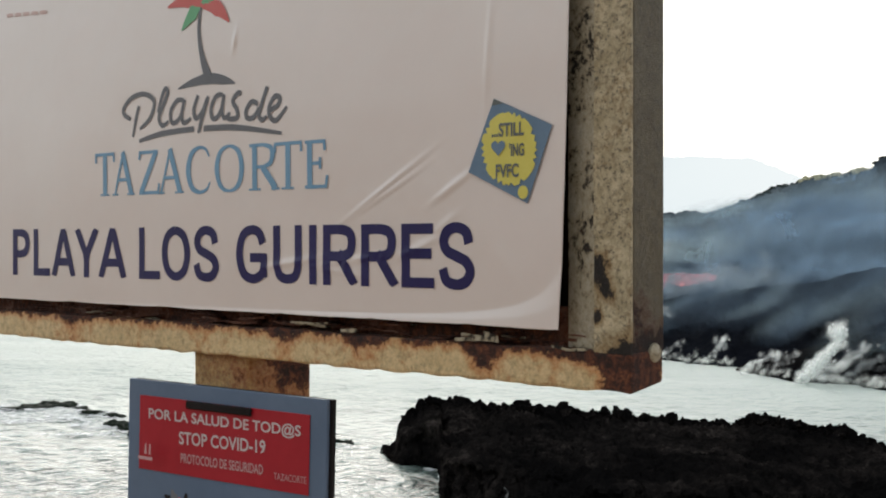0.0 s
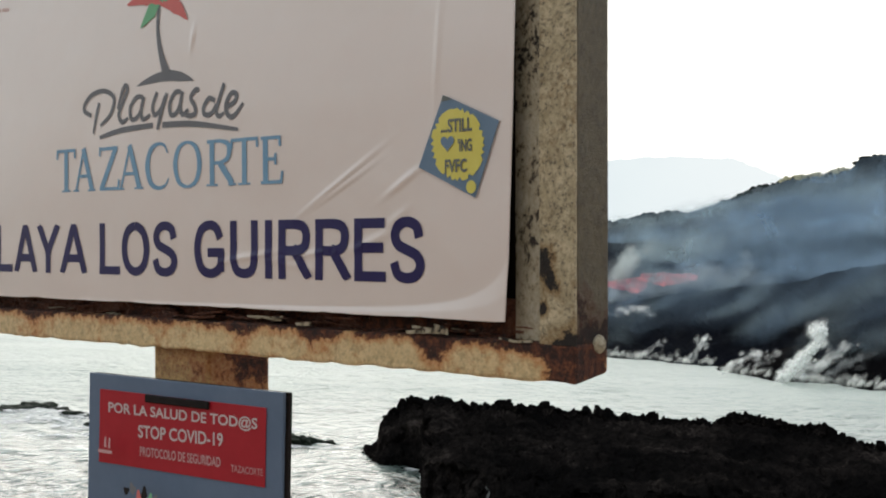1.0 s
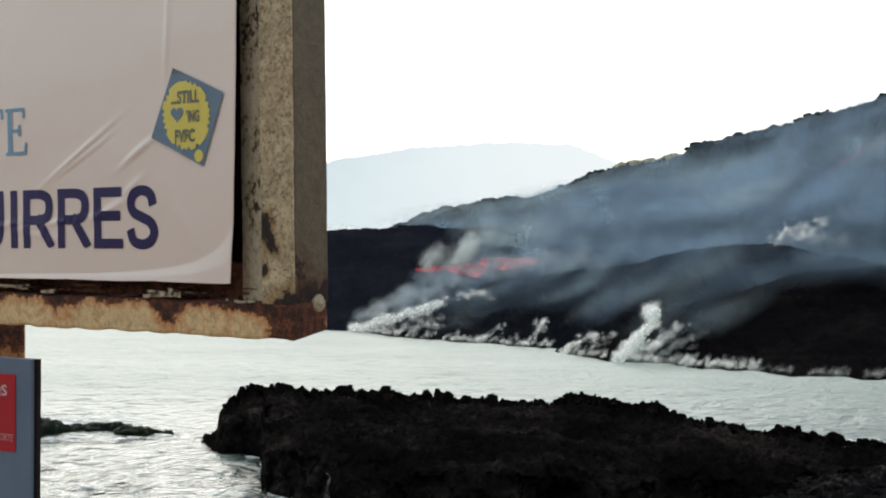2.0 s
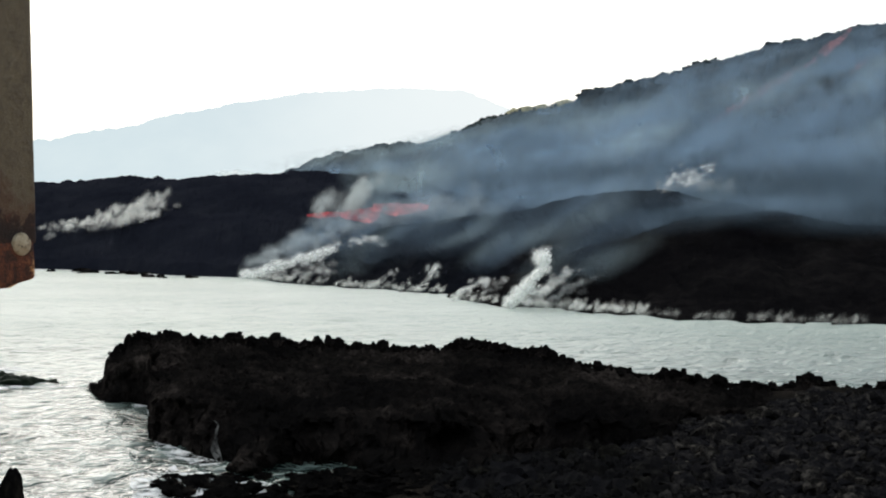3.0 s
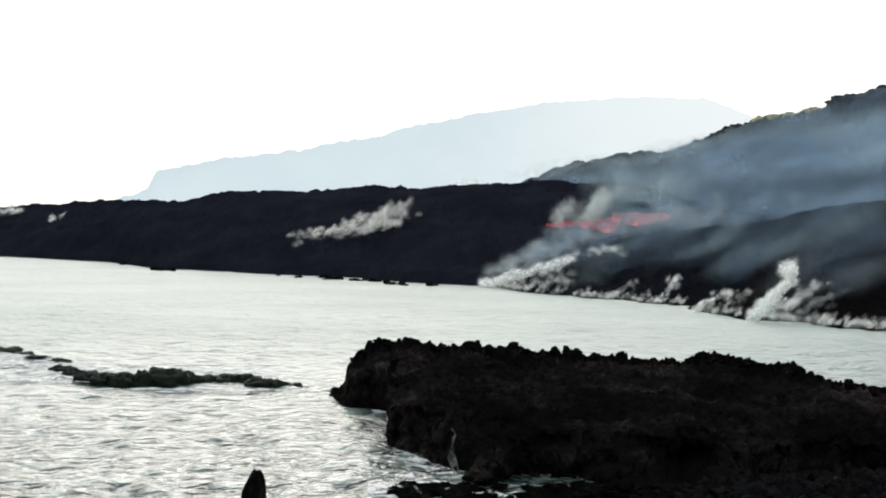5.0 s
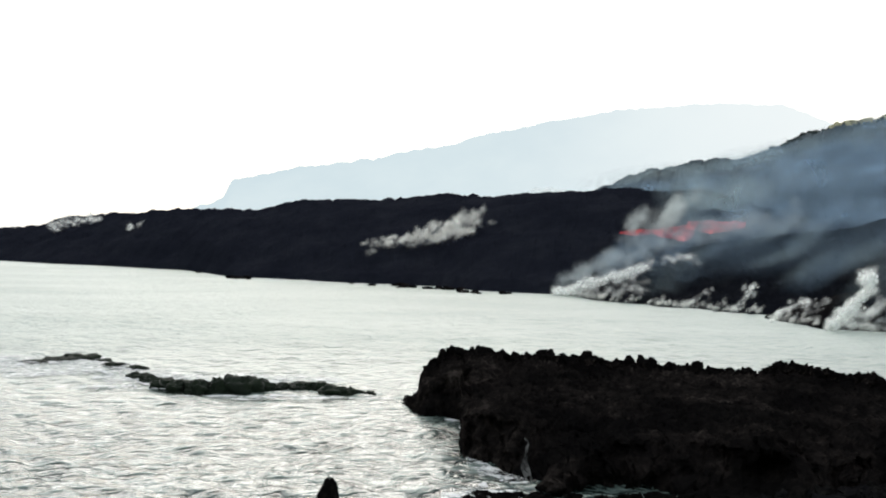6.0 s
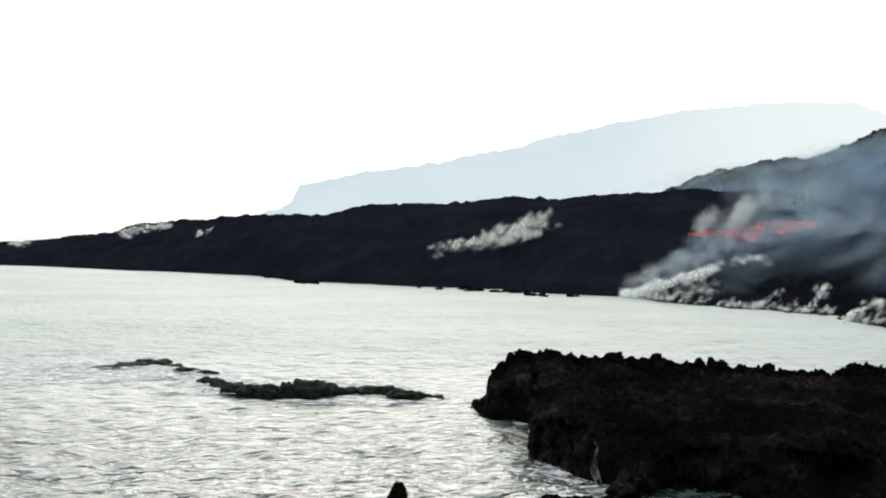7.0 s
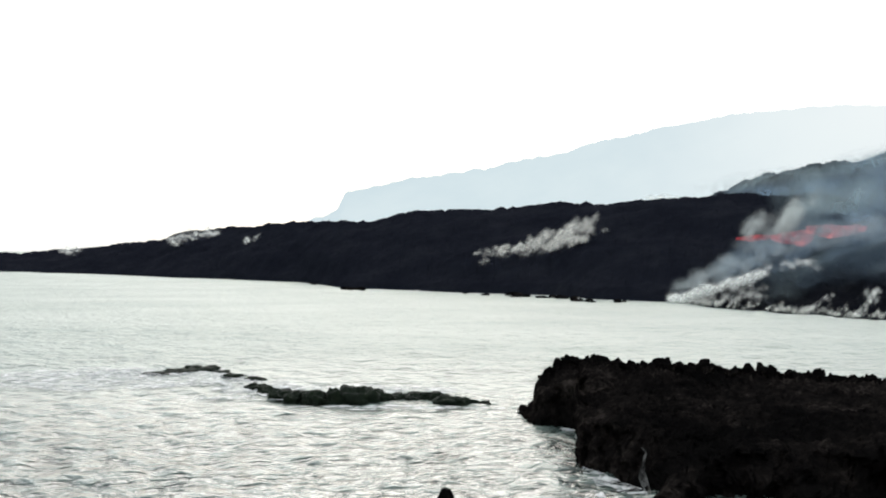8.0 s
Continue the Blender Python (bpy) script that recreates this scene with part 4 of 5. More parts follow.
# brush script: Playas de
SCRIPT = (
    (((-1.044, 0.383), (-1.054, 0.361), (-1.067, 0.325)), ((-1.074, 0.360), (-1.097, 0.370), (-1.097, 0.383), (-1.070, 0.400), (-1.029, 0.405), (-0.997, 0.394), (-0.993, 0.378), (-1.008, 0.356), (-1.041, 0.339)),),
    (((-0.979, 0.366), (-0.965, 0.396), (-0.954, 0.409), (-0.946, 0.402), (-0.961, 0.379), (-0.976, 0.356), (-0.965, 0.341), (-0.944, 0.348)),),
    (((-0.895, 0.383), (-0.916, 0.384), (-0.937, 0.366), (-0.933, 0.345), (-0.913, 0.348), (-0.895, 0.371)), ((-0.892, 0.384), (-0.902, 0.357), (-0.895, 0.342), (-0.872, 0.349)),),
    (((-0.850, 0.389), (-0.864, 0.364), (-0.858, 0.348), (-0.839, 0.357), (-0.825, 0.381)), ((-0.819, 0.385), (-0.835, 0.355), (-0.845, 0.332), (-0.850, 0.320)),),
    (((-0.777, 0.385), (-0.796, 0.383), (-0.811, 0.363), (-0.807, 0.345), (-0.790, 0.348), (-0.774, 0.372)), ((-0.772, 0.385), (-0.779, 0.357), (-0.771, 0.343), (-0.755, 0.351)),),
    (((-0.722, 0.383), (-0.733, 0.384), (-0.747, 0.371), (-0.736, 0.356), (-0.735, 0.342), (-0.755, 0.340), (-0.767, 0.344)),),
    (((-0.675, 0.361), (-0.693, 0.366), (-0.709, 0.352), (-0.706, 0.339), (-0.687, 0.339), (-0.672, 0.355)), ((-0.648, 0.389), (-0.663, 0.362), (-0.672, 0.342), (-0.663, 0.333), (-0.649, 0.338)),),
    (((-0.643, 0.347), (-0.619, 0.355), (-0.613, 0.367), (-0.628, 0.370), (-0.643, 0.353), (-0.640, 0.336), (-0.622, 0.330), (-0.594, 0.351)),),
)
for glyph in SCRIPT:
    for k, points in enumerate(glyph):
        stroke("script_stroke", points, [0.0085] + [0.0095] * (len(points) - 2) + [0.006], GREY_PRINT, sign, LETTER_Y - 0.0004 * k)

# bold grotesque capitals: straight and curved strokes of one weight inside a unit box
WEIGHT = 0.0185
STRAIGHT = {
    "P": (((0, 0), (0, 1)),), "L": (((0, 0), (0, 1)), ((0, 0), (1, 0))), "I": (((0.5, 0), (0.5, 1)),),
    "A": (((0.02, 0), (0.46, 1)), ((0.98, 0), (0.54, 1)), ((0.2, 0.27), (0.8, 0.27))),
    "Y": (((0.02, 1), (0.5, 0.42)), ((0.98, 1), (0.5, 0.42)), ((0.5, 0.44), (0.5, 0))),
    "G": (((0.56, 0.43), (0.94, 0.43)), ((0.98, 0.14), (0.98, 0.40))),
    "R": (((0, 0), (0, 1)), ((0.52, 0.46), (0.98, 0))), "E": (((0, 0), (0, 1)), ((0, 1), (0.97, 1)), ((0, 0.54), (0.9, 0.54)), ((0, 0), (1, 0))),
}
ROUND = {
    "P": ((0.05, 1), (0.55, 1), (0.88, 0.92), (1, 0.74), (0.88, 0.54), (0.55, 0.46), (0.05, 0.46)),
    "R": ((0.05, 1), (0.55, 1), (0.86, 0.93), (0.95, 0.75), (0.86, 0.55), (0.55, 0.48), (0.05, 0.48)),
    "O": ((0.5, 1), (0.14, 0.86), (0, 0.5), (0.14, 0.14), (0.5, 0), (0.86, 0.14), (1, 0.5), (0.86, 0.86), (0.5, 1)),
    "S": ((0.95, 0.72), (0.84, 0.92), (0.5, 1), (0.17, 0.93), (0.04, 0.75), (0.17, 0.59), (0.5, 0.50), (0.85, 0.40), (0.99, 0.23), (0.84, 0.06), (0.5, 0), (0.13, 0.07), (0, 0.28)),
    "G": ((0.95, 0.72), (0.80, 0.93), (0.5, 1), (0.15, 0.88), (0, 0.5), (0.15, 0.12), (0.5, 0), (0.80, 0.05), (0.99, 0.17)),
    "U": ((0, 1), (0, 0.62), (0, 0.30), (0.14, 0.07), (0.5, 0), (0.86, 0.07), (1, 0.30), (1, 0.62), (1, 1)),
}


def grotesque(letter, x0, x1, z0, z1):
    """One bold capital in a box, all its strokes in one mesh."""
    bm = bmesh.new()
    half = WEIGHT / 2
    lift = 0.0

    def place(u, w):
        return Vector((x0 + half + u * (x1 - x0 - WEIGHT), z0 + half * 0.85 + w * (z1 - z0 - WEIGHT * 0.85)))

    def band(line, ends):
        last = None
        for k, c in enumerate(line):
            d = (line[min(k + 1, len(line) - 1)] - line[max(k - 1, 0)]).normalized()
            if ends and k in (0, len(line) - 1):
                c = c + d * half * (1 if k else -1)
            side = Vector((-d.y, d.x)) * half * (0.86 + 0.14 * abs(d.y))
            pair = [bm.verts.new(draped(v.x, LETTER_Y - lift, min(max(v.y, z0), z1))) for v in (c + side, c - side)]
            if last:
                bm.faces.new((last[0], last[1], pair[1], pair[0]))
            last = pair
    for p, q in STRAIGHT.get(letter, ()):
        p, q = place(*p), place(*q)
        band([p.lerp(q, t) for t in np.linspace(0, 1, 33)], True)
        lift += 0.0003
    if letter in ROUND:
        pts = [place(*p) for p in ROUND[letter]]
        line = []
        for k in range(len(pts) - 1):
            p0, p1, p2, p3 = (pts[i % (len(pts) - 1)] if letter == "O" else pts[min(max(i, 0), len(pts) - 1)] for i in (k - 1, k, k + 1, k + 2))
            line += [0.5 * (2 * p1 + (p2 - p0) * t + (2 * p0 - 5 * p1 + 4 * p2 - p3) * t * t + (3 * p1 - p0 - 3 * p2 + p3) * t ** 3) for t in np.linspace(0, 1, 8)[:7]]
        band(line + [pts[-1]], letter == "U")
    part("letter", bm, NAVY_PRINT, sign, "bold navy capital")


for letter, x0, x1 in (("P", -1.538, -1.467), ("L", -1.450, -1.382), ("A", -1.373, -1.280), ("Y", -1.278, -1.194), ("A", -1.190, -1.094), ("L", -1.048, -0.977), ("O", -0.970, -0.877), ("S", -0.866, -0.788),
                       ("G", -0.738, -0.650), ("U", -0.634, -0.557), ("I", -0.538, -0.518), ("R", -0.502, -0.419), ("R", -0.409, -0.325), ("E", -0.316, -0.2445), ("S", -0.235, -0.159)):
    over = 0.0012 if letter in "OSG" else 0.0
    grotesque(letter, x0, x1, 0.0518 - over, 0.1503 + over)

# roman capitals with thick and thin strokes and serifs: TAZACORTE
THICK, THIN = 0.20, 0.09
ROMAN = {
    "T": (((0.5, 0.03), (0.5, 1.0), THICK), ((0.02, 0.965), (0.98, 0.965), THIN), ((0.05, 1.0), (0.03, 0.78), THIN), ((0.95, 1.0), (0.97, 0.78), THIN), ((0.28, 0.025), (0.72, 0.025), 0.05)),
    "A": (((0.48, 1.0), (0.12, 0.03), THIN), ((0.46, 1.0), (0.84, 0.03), THICK), ((0.24, 0.36), (0.72, 0.36), THIN), ((0.0, 0.025), (0.26, 0.025), 0.05), ((0.66, 0.025), (1.0, 0.025), 0.05)),
    "Z": (((0.08, 0.96), (0.92, 0.96), THIN), ((0.84, 0.97), (0.12, 0.04), THICK), ((0.04, 0.04), (0.96, 0.04), THIN), ((0.08, 1.0), (0.05, 0.80), THIN), ((0.94, 0.0), (0.99, 0.24), THIN)),
    "R": (((0.2, 0.03), (0.2, 0.98), THICK), ((0.04, 0.965), (0.5, 0.97), THIN), ((0.2, 0.50), (0.5, 0.50), THIN), ((0.46, 0.50), (0.88, 0.03), THICK), ((0.02, 0.025), (0.4, 0.025), 0.05), ((0.74, 0.025), (1.0, 0.025), 0.05)),
    "E": (((0.24, 0.03), (0.24, 0.98), THICK), ((0.04, 0.965), (0.88, 0.965), THIN), ((0.24, 0.52), (0.70, 0.52), THIN), ((0.04, 0.035), (0.94, 0.035), THIN), ((0.87, 1.0), (0.90, 0.78), THIN), ((0.93, 0.0), (1.0, 0.26), THIN), ((0.70, 0.64), (0.70, 0.40), THIN)),
}
CURVED = {
    "C": ([(0.92, 0.78), (0.80, 0.94), (0.55, 0.99), (0.26, 0.86), (0.13, 0.50), (0.26, 0.14), (0.55, 0.01), (0.82, 0.06), (0.96, 0.22)], [0.05, 0.08, 0.09, 0.17, 0.21, 0.17, 0.10, 0.08, 0.04]),
    "O": ([(0.5, 0.985), (0.22, 0.86), (0.11, 0.5), (0.22, 0.14), (0.5, 0.015), (0.78, 0.14), (0.89, 0.5), (0.78, 0.86), (0.5, 0.985)], [0.07, 0.15, 0.20, 0.15, 0.07, 0.15, 0.20, 0.15, 0.07]),
    "R": ([(0.48, 0.97), (0.72, 0.90), (0.78, 0.74), (0.70, 0.57), (0.46, 0.50)], [0.08, 0.14, 0.19, 0.14, 0.07]),
}


def roman(letter, x0, x1, z0, z1):
    """One serif capital in a box, all its strokes in one mesh."""
    bm = bmesh.new()
    w, h = x1 - x0, z1 - z0
    layers = 0

    def band(pts, widths):
        last = None
        for k, (px, pz) in enumerate(pts):
            qx, qz = pts[min(k + 1, len(pts) - 1)]
            rx, rz = pts[max(k - 1, 0)]
            d = Vector(((qx - rx) * w, (qz - rz) * h)).normalized()
            s = Vector((-d.y, d.x)) * widths[k] * h * 0.42
            c = Vector((x0 + px * w, z0 + pz * h))
            pair = [bm.verts.new(draped(v.x, LETTER_Y - 0.0003 * layers, v.y)) for v in (c + s, c - s)]
            if last:
                bm.faces.new((last[0], last[1], pair[1], pair[0]))
            last = pair
    for p, q, t in ROMAN.get(letter, ()):
        band([p, q], [t, t])
        layers += 1
    if letter in CURVED:
        pts, widths = CURVED[letter]
        dense, wide = [], []
        for k in range(len(pts) - 1):
            p0, p1, p2, p3 = (Vector(pts[i % (len(pts) - 1)] if letter == "O" else pts[min(max(i, 0), len(pts) - 1)]) for i in (k - 1, k, k + 1, k + 2))
            for t in np.linspace(0, 1, 7)[:6]:
                v = 0.5 * (2 * p1 + (p2 - p0) * t + (2 * p0 - 5 * p1 + 4 * p2 - p3) * t * t + (3 * p1 - p0 - 3 * p2 + p3) * t ** 3)
                dense.append((v.x, v.y))
                wide.append(widths[k] + (widths[k + 1] - widths[k]) * t)
        band(dense + [pts[-1]], wide + [widths[-1]])
    part("serif_letter", bm, SKY_PRINT, sign, "light blue serif capital")


for letter, x0, x1 in zip("TAZACORTE", (-1.202, -1.140, -1.047, -0.980, -0.892, -0.805, -0.703, -0.631, -0.549), (-1.132, -1.060, -0.975, -0.894, -0.812, -0.712, -0.615, -0.554, -0.490)):
    roman(letter, x0, x1, 0.2135 - 0.003 * (x0 + 1.2) / 0.7, 0.2985 - 0.0085 * (x0 + 1.2) / 0.7)
for points, mat in (([(-0.842, 0.552), (-0.88, 0.566), (-0.945, 0.560)], RED_PRINT), ([(-0.842, 0.552), (-0.80, 0.585), (-0.79, 0.625)], GREEN_PRINT), ([(-0.842, 0.552), (-0.79, 0.540), (-0.755, 0.512)], RED_PRINT),
                    ([(-0.842, 0.552), (-0.865, 0.540), (-0.90, 0.512)], GREEN_PRINT), ([(-0.842, 0.552), (-0.85, 0.60), (-0.90, 0.635)], RED_PRINT), ([(-0.842, 0.552), (-0.77, 0.575), (-0.72, 0.575)], GREEN_PRINT)):
    stroke("frond", points, [0.006, 0.030, 0.002], mat, sign, LETTER_Y - 0.0015)


# a faded line of small print above the emblem, too worn to read
for k in range(5):
    x0 = -1.560 + 0.036 * k
    stroke("print_bar", [(x0, 0.616 - 0.072 * (x0 + 1.56)), (x0 + 0.014, 0.615 - 0.072 * (x0 + 1.56)), (x0 + 0.028, 0.614 - 0.072 * (x0 + 1.56))], [0.007, 0.0085, 0.006], WORN_PRINT, sign, LETTER_Y)


# the sticker: a tilted square with a serrated yellow disc
def flat_shape(outline, y, name, mat, parent, label=""):
    bm = bmesh.new()
    bm.faces.new([bm.verts.new(draped(x, y, z)) for x, z in outline])
    bmesh.ops.triangulate(bm, faces=bm.faces)
    return part(name, bm, mat, parent, label)


sticker = flat_shape([(-0.1195, 0.3293), (-0.0099, 0.2848), (-0.0556, 0.1764), (-0.1691, 0.2247)], LETTER_Y - 0.004, "sticker", STICKER_BLUE, sign, "blue square sticker stuck on at a tilt")
flat_shape([(-0.1195, 0.3293), (-0.100, 0.3212), (-0.1235, 0.3195)], LETTER_Y - 0.006, "curled_corner", STICKER_INK, sticker, "dark curled corner")
cx, cz = -0.0900, 0.2550
seal = [(cx + (0.0475 if k % 2 else 0.0535) * math.cos(math.tau * k / 64), cz + (0.0475 if k % 2 else 0.0535) * math.sin(math.tau * k / 64) - 0.07 * (0.05 * math.cos(math.tau * k / 64))) for k in range(64)]
flat_shape(seal, LETTER_Y - 0.007, "seal", STICKER_YELLOW, sticker, "serrated yellow disc")
flat_shape([(-0.0628 + 0.0095 * math.cos(a), 0.1925 + 0.0095 * math.sin(a)) for a in np.linspace(0, math.tau, 25)[:-1]], LETTER_Y - 0.007, "dot", STICKER_YELLOW, sticker)
lettering("...STILL", -0.122, -0.060, 0.273, 0.293, LETTER_Y - 0.010, STICKER_INK, sticker, "black lettering", bold=0.03)
lettering("'ING", -0.088, -0.060, 0.244, 0.263, LETTER_Y - 0.010, STICKER_INK, sticker, "black lettering", bold=0.03)
lettering("FVFC", -0.114, -0.070, 0.214, 0.234, LETTER_Y - 0.010, STICKER_INK, sticker, "black lettering", bold=0.03)
heart = [(-0.109 + 0.00085 * 16 * math.sin(a) ** 3, 0.258 + 0.0008 * (13 * math.cos(a) - 5 * math.cos(2 * a) - 2 * math.cos(3 * a) - math.cos(4 * a))) for a in np.linspace(0, math.tau, 41)[:-1]]
flat_shape(heart, LETTER_Y - 0.010, "heart", STICKER_BLUE, sticker)

# ---- the health notice strapped to the post ----
notice = tagged(new("notice_board"), "blue-grey notice board with a red printed panel fixed to the post", "notice")
notice_parent = notice
notice.matrix_world = SIGN @ Matrix.Translation((-0.94, -0.04, 0)) @ Matrix.Rotation(math.atan(0.17), 4, "Z")


def slanted(bm, slope=-0.0215):
    for v in bm.verts:
        v.co.z += slope * (v.co.x + 0.07)
        v.co.x += 0.03 * (v.co.z + 0.14)
    return bm


def board(x0, x1, y0, y1, z0, z1, bevel=0.001):
    bm = bmesh.new()
    bmesh.ops.create_cube(bm, size=1)
    for v in bm.verts:
        v.co = Vector((x0 + (v.co.x + 0.5) * (x1 - x0), y0 + (v.co.y + 0.5) * (y1 - y0), z0 + (v.co.z + 0.5) * (z1 - z0)))
    bmesh.ops.bevel(bm, geom=bm.edges, offset=bevel, segments=1, affect="EDGES")
    return slanted(bm)


part("panel", board(-0.0678, 0.4164, -0.004, 0.004, -0.80, -0.1324), GREY_PAINT, notice, "blue-grey board")
part("backing", board(-0.064, 0.4225, 0.0045, 0.014, -0.80, -0.1326), CLIP_BLACK, notice, "dark edge of the backing board")
part("red_panel", board(-0.0357, 0.3803, -0.0065, -0.0045, -0.2975, -0.1605, 0.0005), RED_VINYL, notice, "red printed panel")
part("clip", board(0.0904, 0.2497, -0.014, -0.007, -0.1745, -0.1600, 0.002), CLIP_BLACK, notice, "black clip strip")
lettering("POR LA SALUD DE TOD@S", -0.012, 0.360, -0.2085, -0.1831, -0.0075, WHITE_PRINT, notice, "white capital", bold=0.02, rise=-0.005)
lettering("STOP COVID-19", 0.067, 0.279, -0.2451, -0.2213, -0.0075, WHITE_PRINT, notice, "white capital", bold=0.02, rise=0.0005)
lettering("PROTOCOLO DE SEGURIDAD", 0.071, 0.273, -0.2782, -0.2605, -0.0075, FAINT_PRINT, notice, "faded capital", bold=0.02, rise=-0.003)
lettering("TAZACORTE", 0.298, 0.372, -0.2865, -0.2745, -0.0075, FAINT_PRINT, notice, "faded small capital", rise=-0.001)
flat_shape([(-0.021, -0.276), (0.021, -0.276), (0.021, -0.270), (-0.021, -0.270)], -0.0075, "print_bar", FAINT_PRINT, notice)
flat_shape([(-0.007, -0.266), (0.001, -0.266), (-0.001, -0.244), (-0.006, -0.250)], -0.0075, "print_mark", FAINT_PRINT, notice)
flat_shape([(0.007, -0.266), (0.014, -0.266), (0.013, -0.246), (0.009, -0.248)], -0.0075, "print_mark", FAINT_PRINT, notice)
# the printed picture below the red panel, too blurred to tell
for k, (x, z, r, mat) in enumerate(((0.075, -0.335, 0.012, CLIP_BLACK), (0.095, -0.328, 0.014, GREY_PRINT), (0.118, -0.338, 0.012, RED_PRINT), (0.135, -0.330, 0.013, CLIP_BLACK), (0.155, -0.338, 0.012, GREEN_PRINT), (0.172, -0.334, 0.010, GREY_PRINT))):
    flat_shape([(x + r * (0.7 + 0.3 * math.sin(3 * a + k)) * math.cos(a), z - 0.0215 * x + r * (0.8 + 0.3 * math.cos(2 * a + k)) * math.sin(a)) for a in np.linspace(0, math.tau, 17)[:-1]], -0.0048 - 0.0002 * k, "printed_picture", mat, notice)


# ---- steam, smoke and air haze ----
def billow(seed):
    bm = bmesh.new()
    bmesh.ops.create_icosphere(bm, subdivisions=4, radius=1)
    for v in bm.verts:
        c = v.co
        v.co = c * (0.92 + 0.16 * fbm(c.x * 1.3 + seed * 5, c.y * 1.3, c.z * 1.3, 4, 0.8))
    return mesh_of(bm, "billow", SMOKE_HAZE, True)


billows = [billow(k) for k in range(4)]


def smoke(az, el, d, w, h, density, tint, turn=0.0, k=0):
    """One bank of smoke and air haze, w x h metres across, turned to the camera and flattened along its line of sight.
    """
    ob = tagged(new("smoke_bank", billows[k % 4]), "thin blue-grey volcanic smoke and air haze over the lava slope", "smoke", "smoke over the lava", "stuff")
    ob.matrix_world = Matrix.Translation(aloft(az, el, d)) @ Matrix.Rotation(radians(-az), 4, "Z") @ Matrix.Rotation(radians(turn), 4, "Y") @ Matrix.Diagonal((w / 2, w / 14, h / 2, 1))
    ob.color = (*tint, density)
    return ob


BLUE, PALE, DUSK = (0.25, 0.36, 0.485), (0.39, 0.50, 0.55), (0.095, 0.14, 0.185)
# translucent tinted banks: air haze over the hill is built as smoke
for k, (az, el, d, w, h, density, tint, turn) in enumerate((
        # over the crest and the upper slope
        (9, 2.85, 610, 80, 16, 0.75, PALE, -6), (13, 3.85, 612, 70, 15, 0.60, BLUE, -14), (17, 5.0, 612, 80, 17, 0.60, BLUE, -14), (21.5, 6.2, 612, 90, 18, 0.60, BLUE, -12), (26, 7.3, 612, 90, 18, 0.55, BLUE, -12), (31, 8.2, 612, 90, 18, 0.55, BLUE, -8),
        # the white bank at bearing 3.3 stands in for a pale strip of greenhouses
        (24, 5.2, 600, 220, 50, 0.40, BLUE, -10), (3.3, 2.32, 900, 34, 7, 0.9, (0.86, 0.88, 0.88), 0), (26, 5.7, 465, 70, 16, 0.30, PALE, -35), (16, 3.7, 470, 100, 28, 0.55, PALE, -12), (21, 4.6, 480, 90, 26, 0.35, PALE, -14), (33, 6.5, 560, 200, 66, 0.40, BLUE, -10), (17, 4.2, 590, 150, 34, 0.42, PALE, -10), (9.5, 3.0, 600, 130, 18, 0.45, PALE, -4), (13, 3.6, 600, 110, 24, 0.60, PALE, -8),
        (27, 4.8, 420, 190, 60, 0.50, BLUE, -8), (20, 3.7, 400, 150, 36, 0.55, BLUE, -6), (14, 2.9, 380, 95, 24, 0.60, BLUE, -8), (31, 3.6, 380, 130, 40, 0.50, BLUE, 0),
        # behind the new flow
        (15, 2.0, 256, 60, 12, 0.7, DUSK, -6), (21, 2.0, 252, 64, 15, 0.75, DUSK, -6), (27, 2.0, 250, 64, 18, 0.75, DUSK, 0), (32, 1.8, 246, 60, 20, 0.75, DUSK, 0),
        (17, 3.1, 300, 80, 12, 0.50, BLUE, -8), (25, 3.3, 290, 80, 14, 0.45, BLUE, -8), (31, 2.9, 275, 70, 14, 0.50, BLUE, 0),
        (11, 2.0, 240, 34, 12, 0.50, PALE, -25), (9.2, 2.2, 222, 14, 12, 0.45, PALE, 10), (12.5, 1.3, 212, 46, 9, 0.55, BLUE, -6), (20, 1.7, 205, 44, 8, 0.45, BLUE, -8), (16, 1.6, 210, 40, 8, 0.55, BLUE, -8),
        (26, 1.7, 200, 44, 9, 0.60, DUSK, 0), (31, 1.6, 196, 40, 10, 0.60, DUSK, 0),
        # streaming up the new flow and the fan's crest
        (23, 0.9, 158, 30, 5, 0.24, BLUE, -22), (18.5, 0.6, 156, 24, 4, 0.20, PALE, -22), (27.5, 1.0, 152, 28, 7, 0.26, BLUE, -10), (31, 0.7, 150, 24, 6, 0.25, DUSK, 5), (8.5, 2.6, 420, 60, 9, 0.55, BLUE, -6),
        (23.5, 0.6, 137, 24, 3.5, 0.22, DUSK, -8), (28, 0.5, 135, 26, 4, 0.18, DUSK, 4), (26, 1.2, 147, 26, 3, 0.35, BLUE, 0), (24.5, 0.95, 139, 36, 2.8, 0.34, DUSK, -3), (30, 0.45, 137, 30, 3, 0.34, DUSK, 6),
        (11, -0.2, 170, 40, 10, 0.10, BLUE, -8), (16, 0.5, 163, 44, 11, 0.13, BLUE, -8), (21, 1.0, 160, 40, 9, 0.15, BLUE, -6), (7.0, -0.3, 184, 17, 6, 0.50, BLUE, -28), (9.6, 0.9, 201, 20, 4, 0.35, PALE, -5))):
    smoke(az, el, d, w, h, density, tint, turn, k)
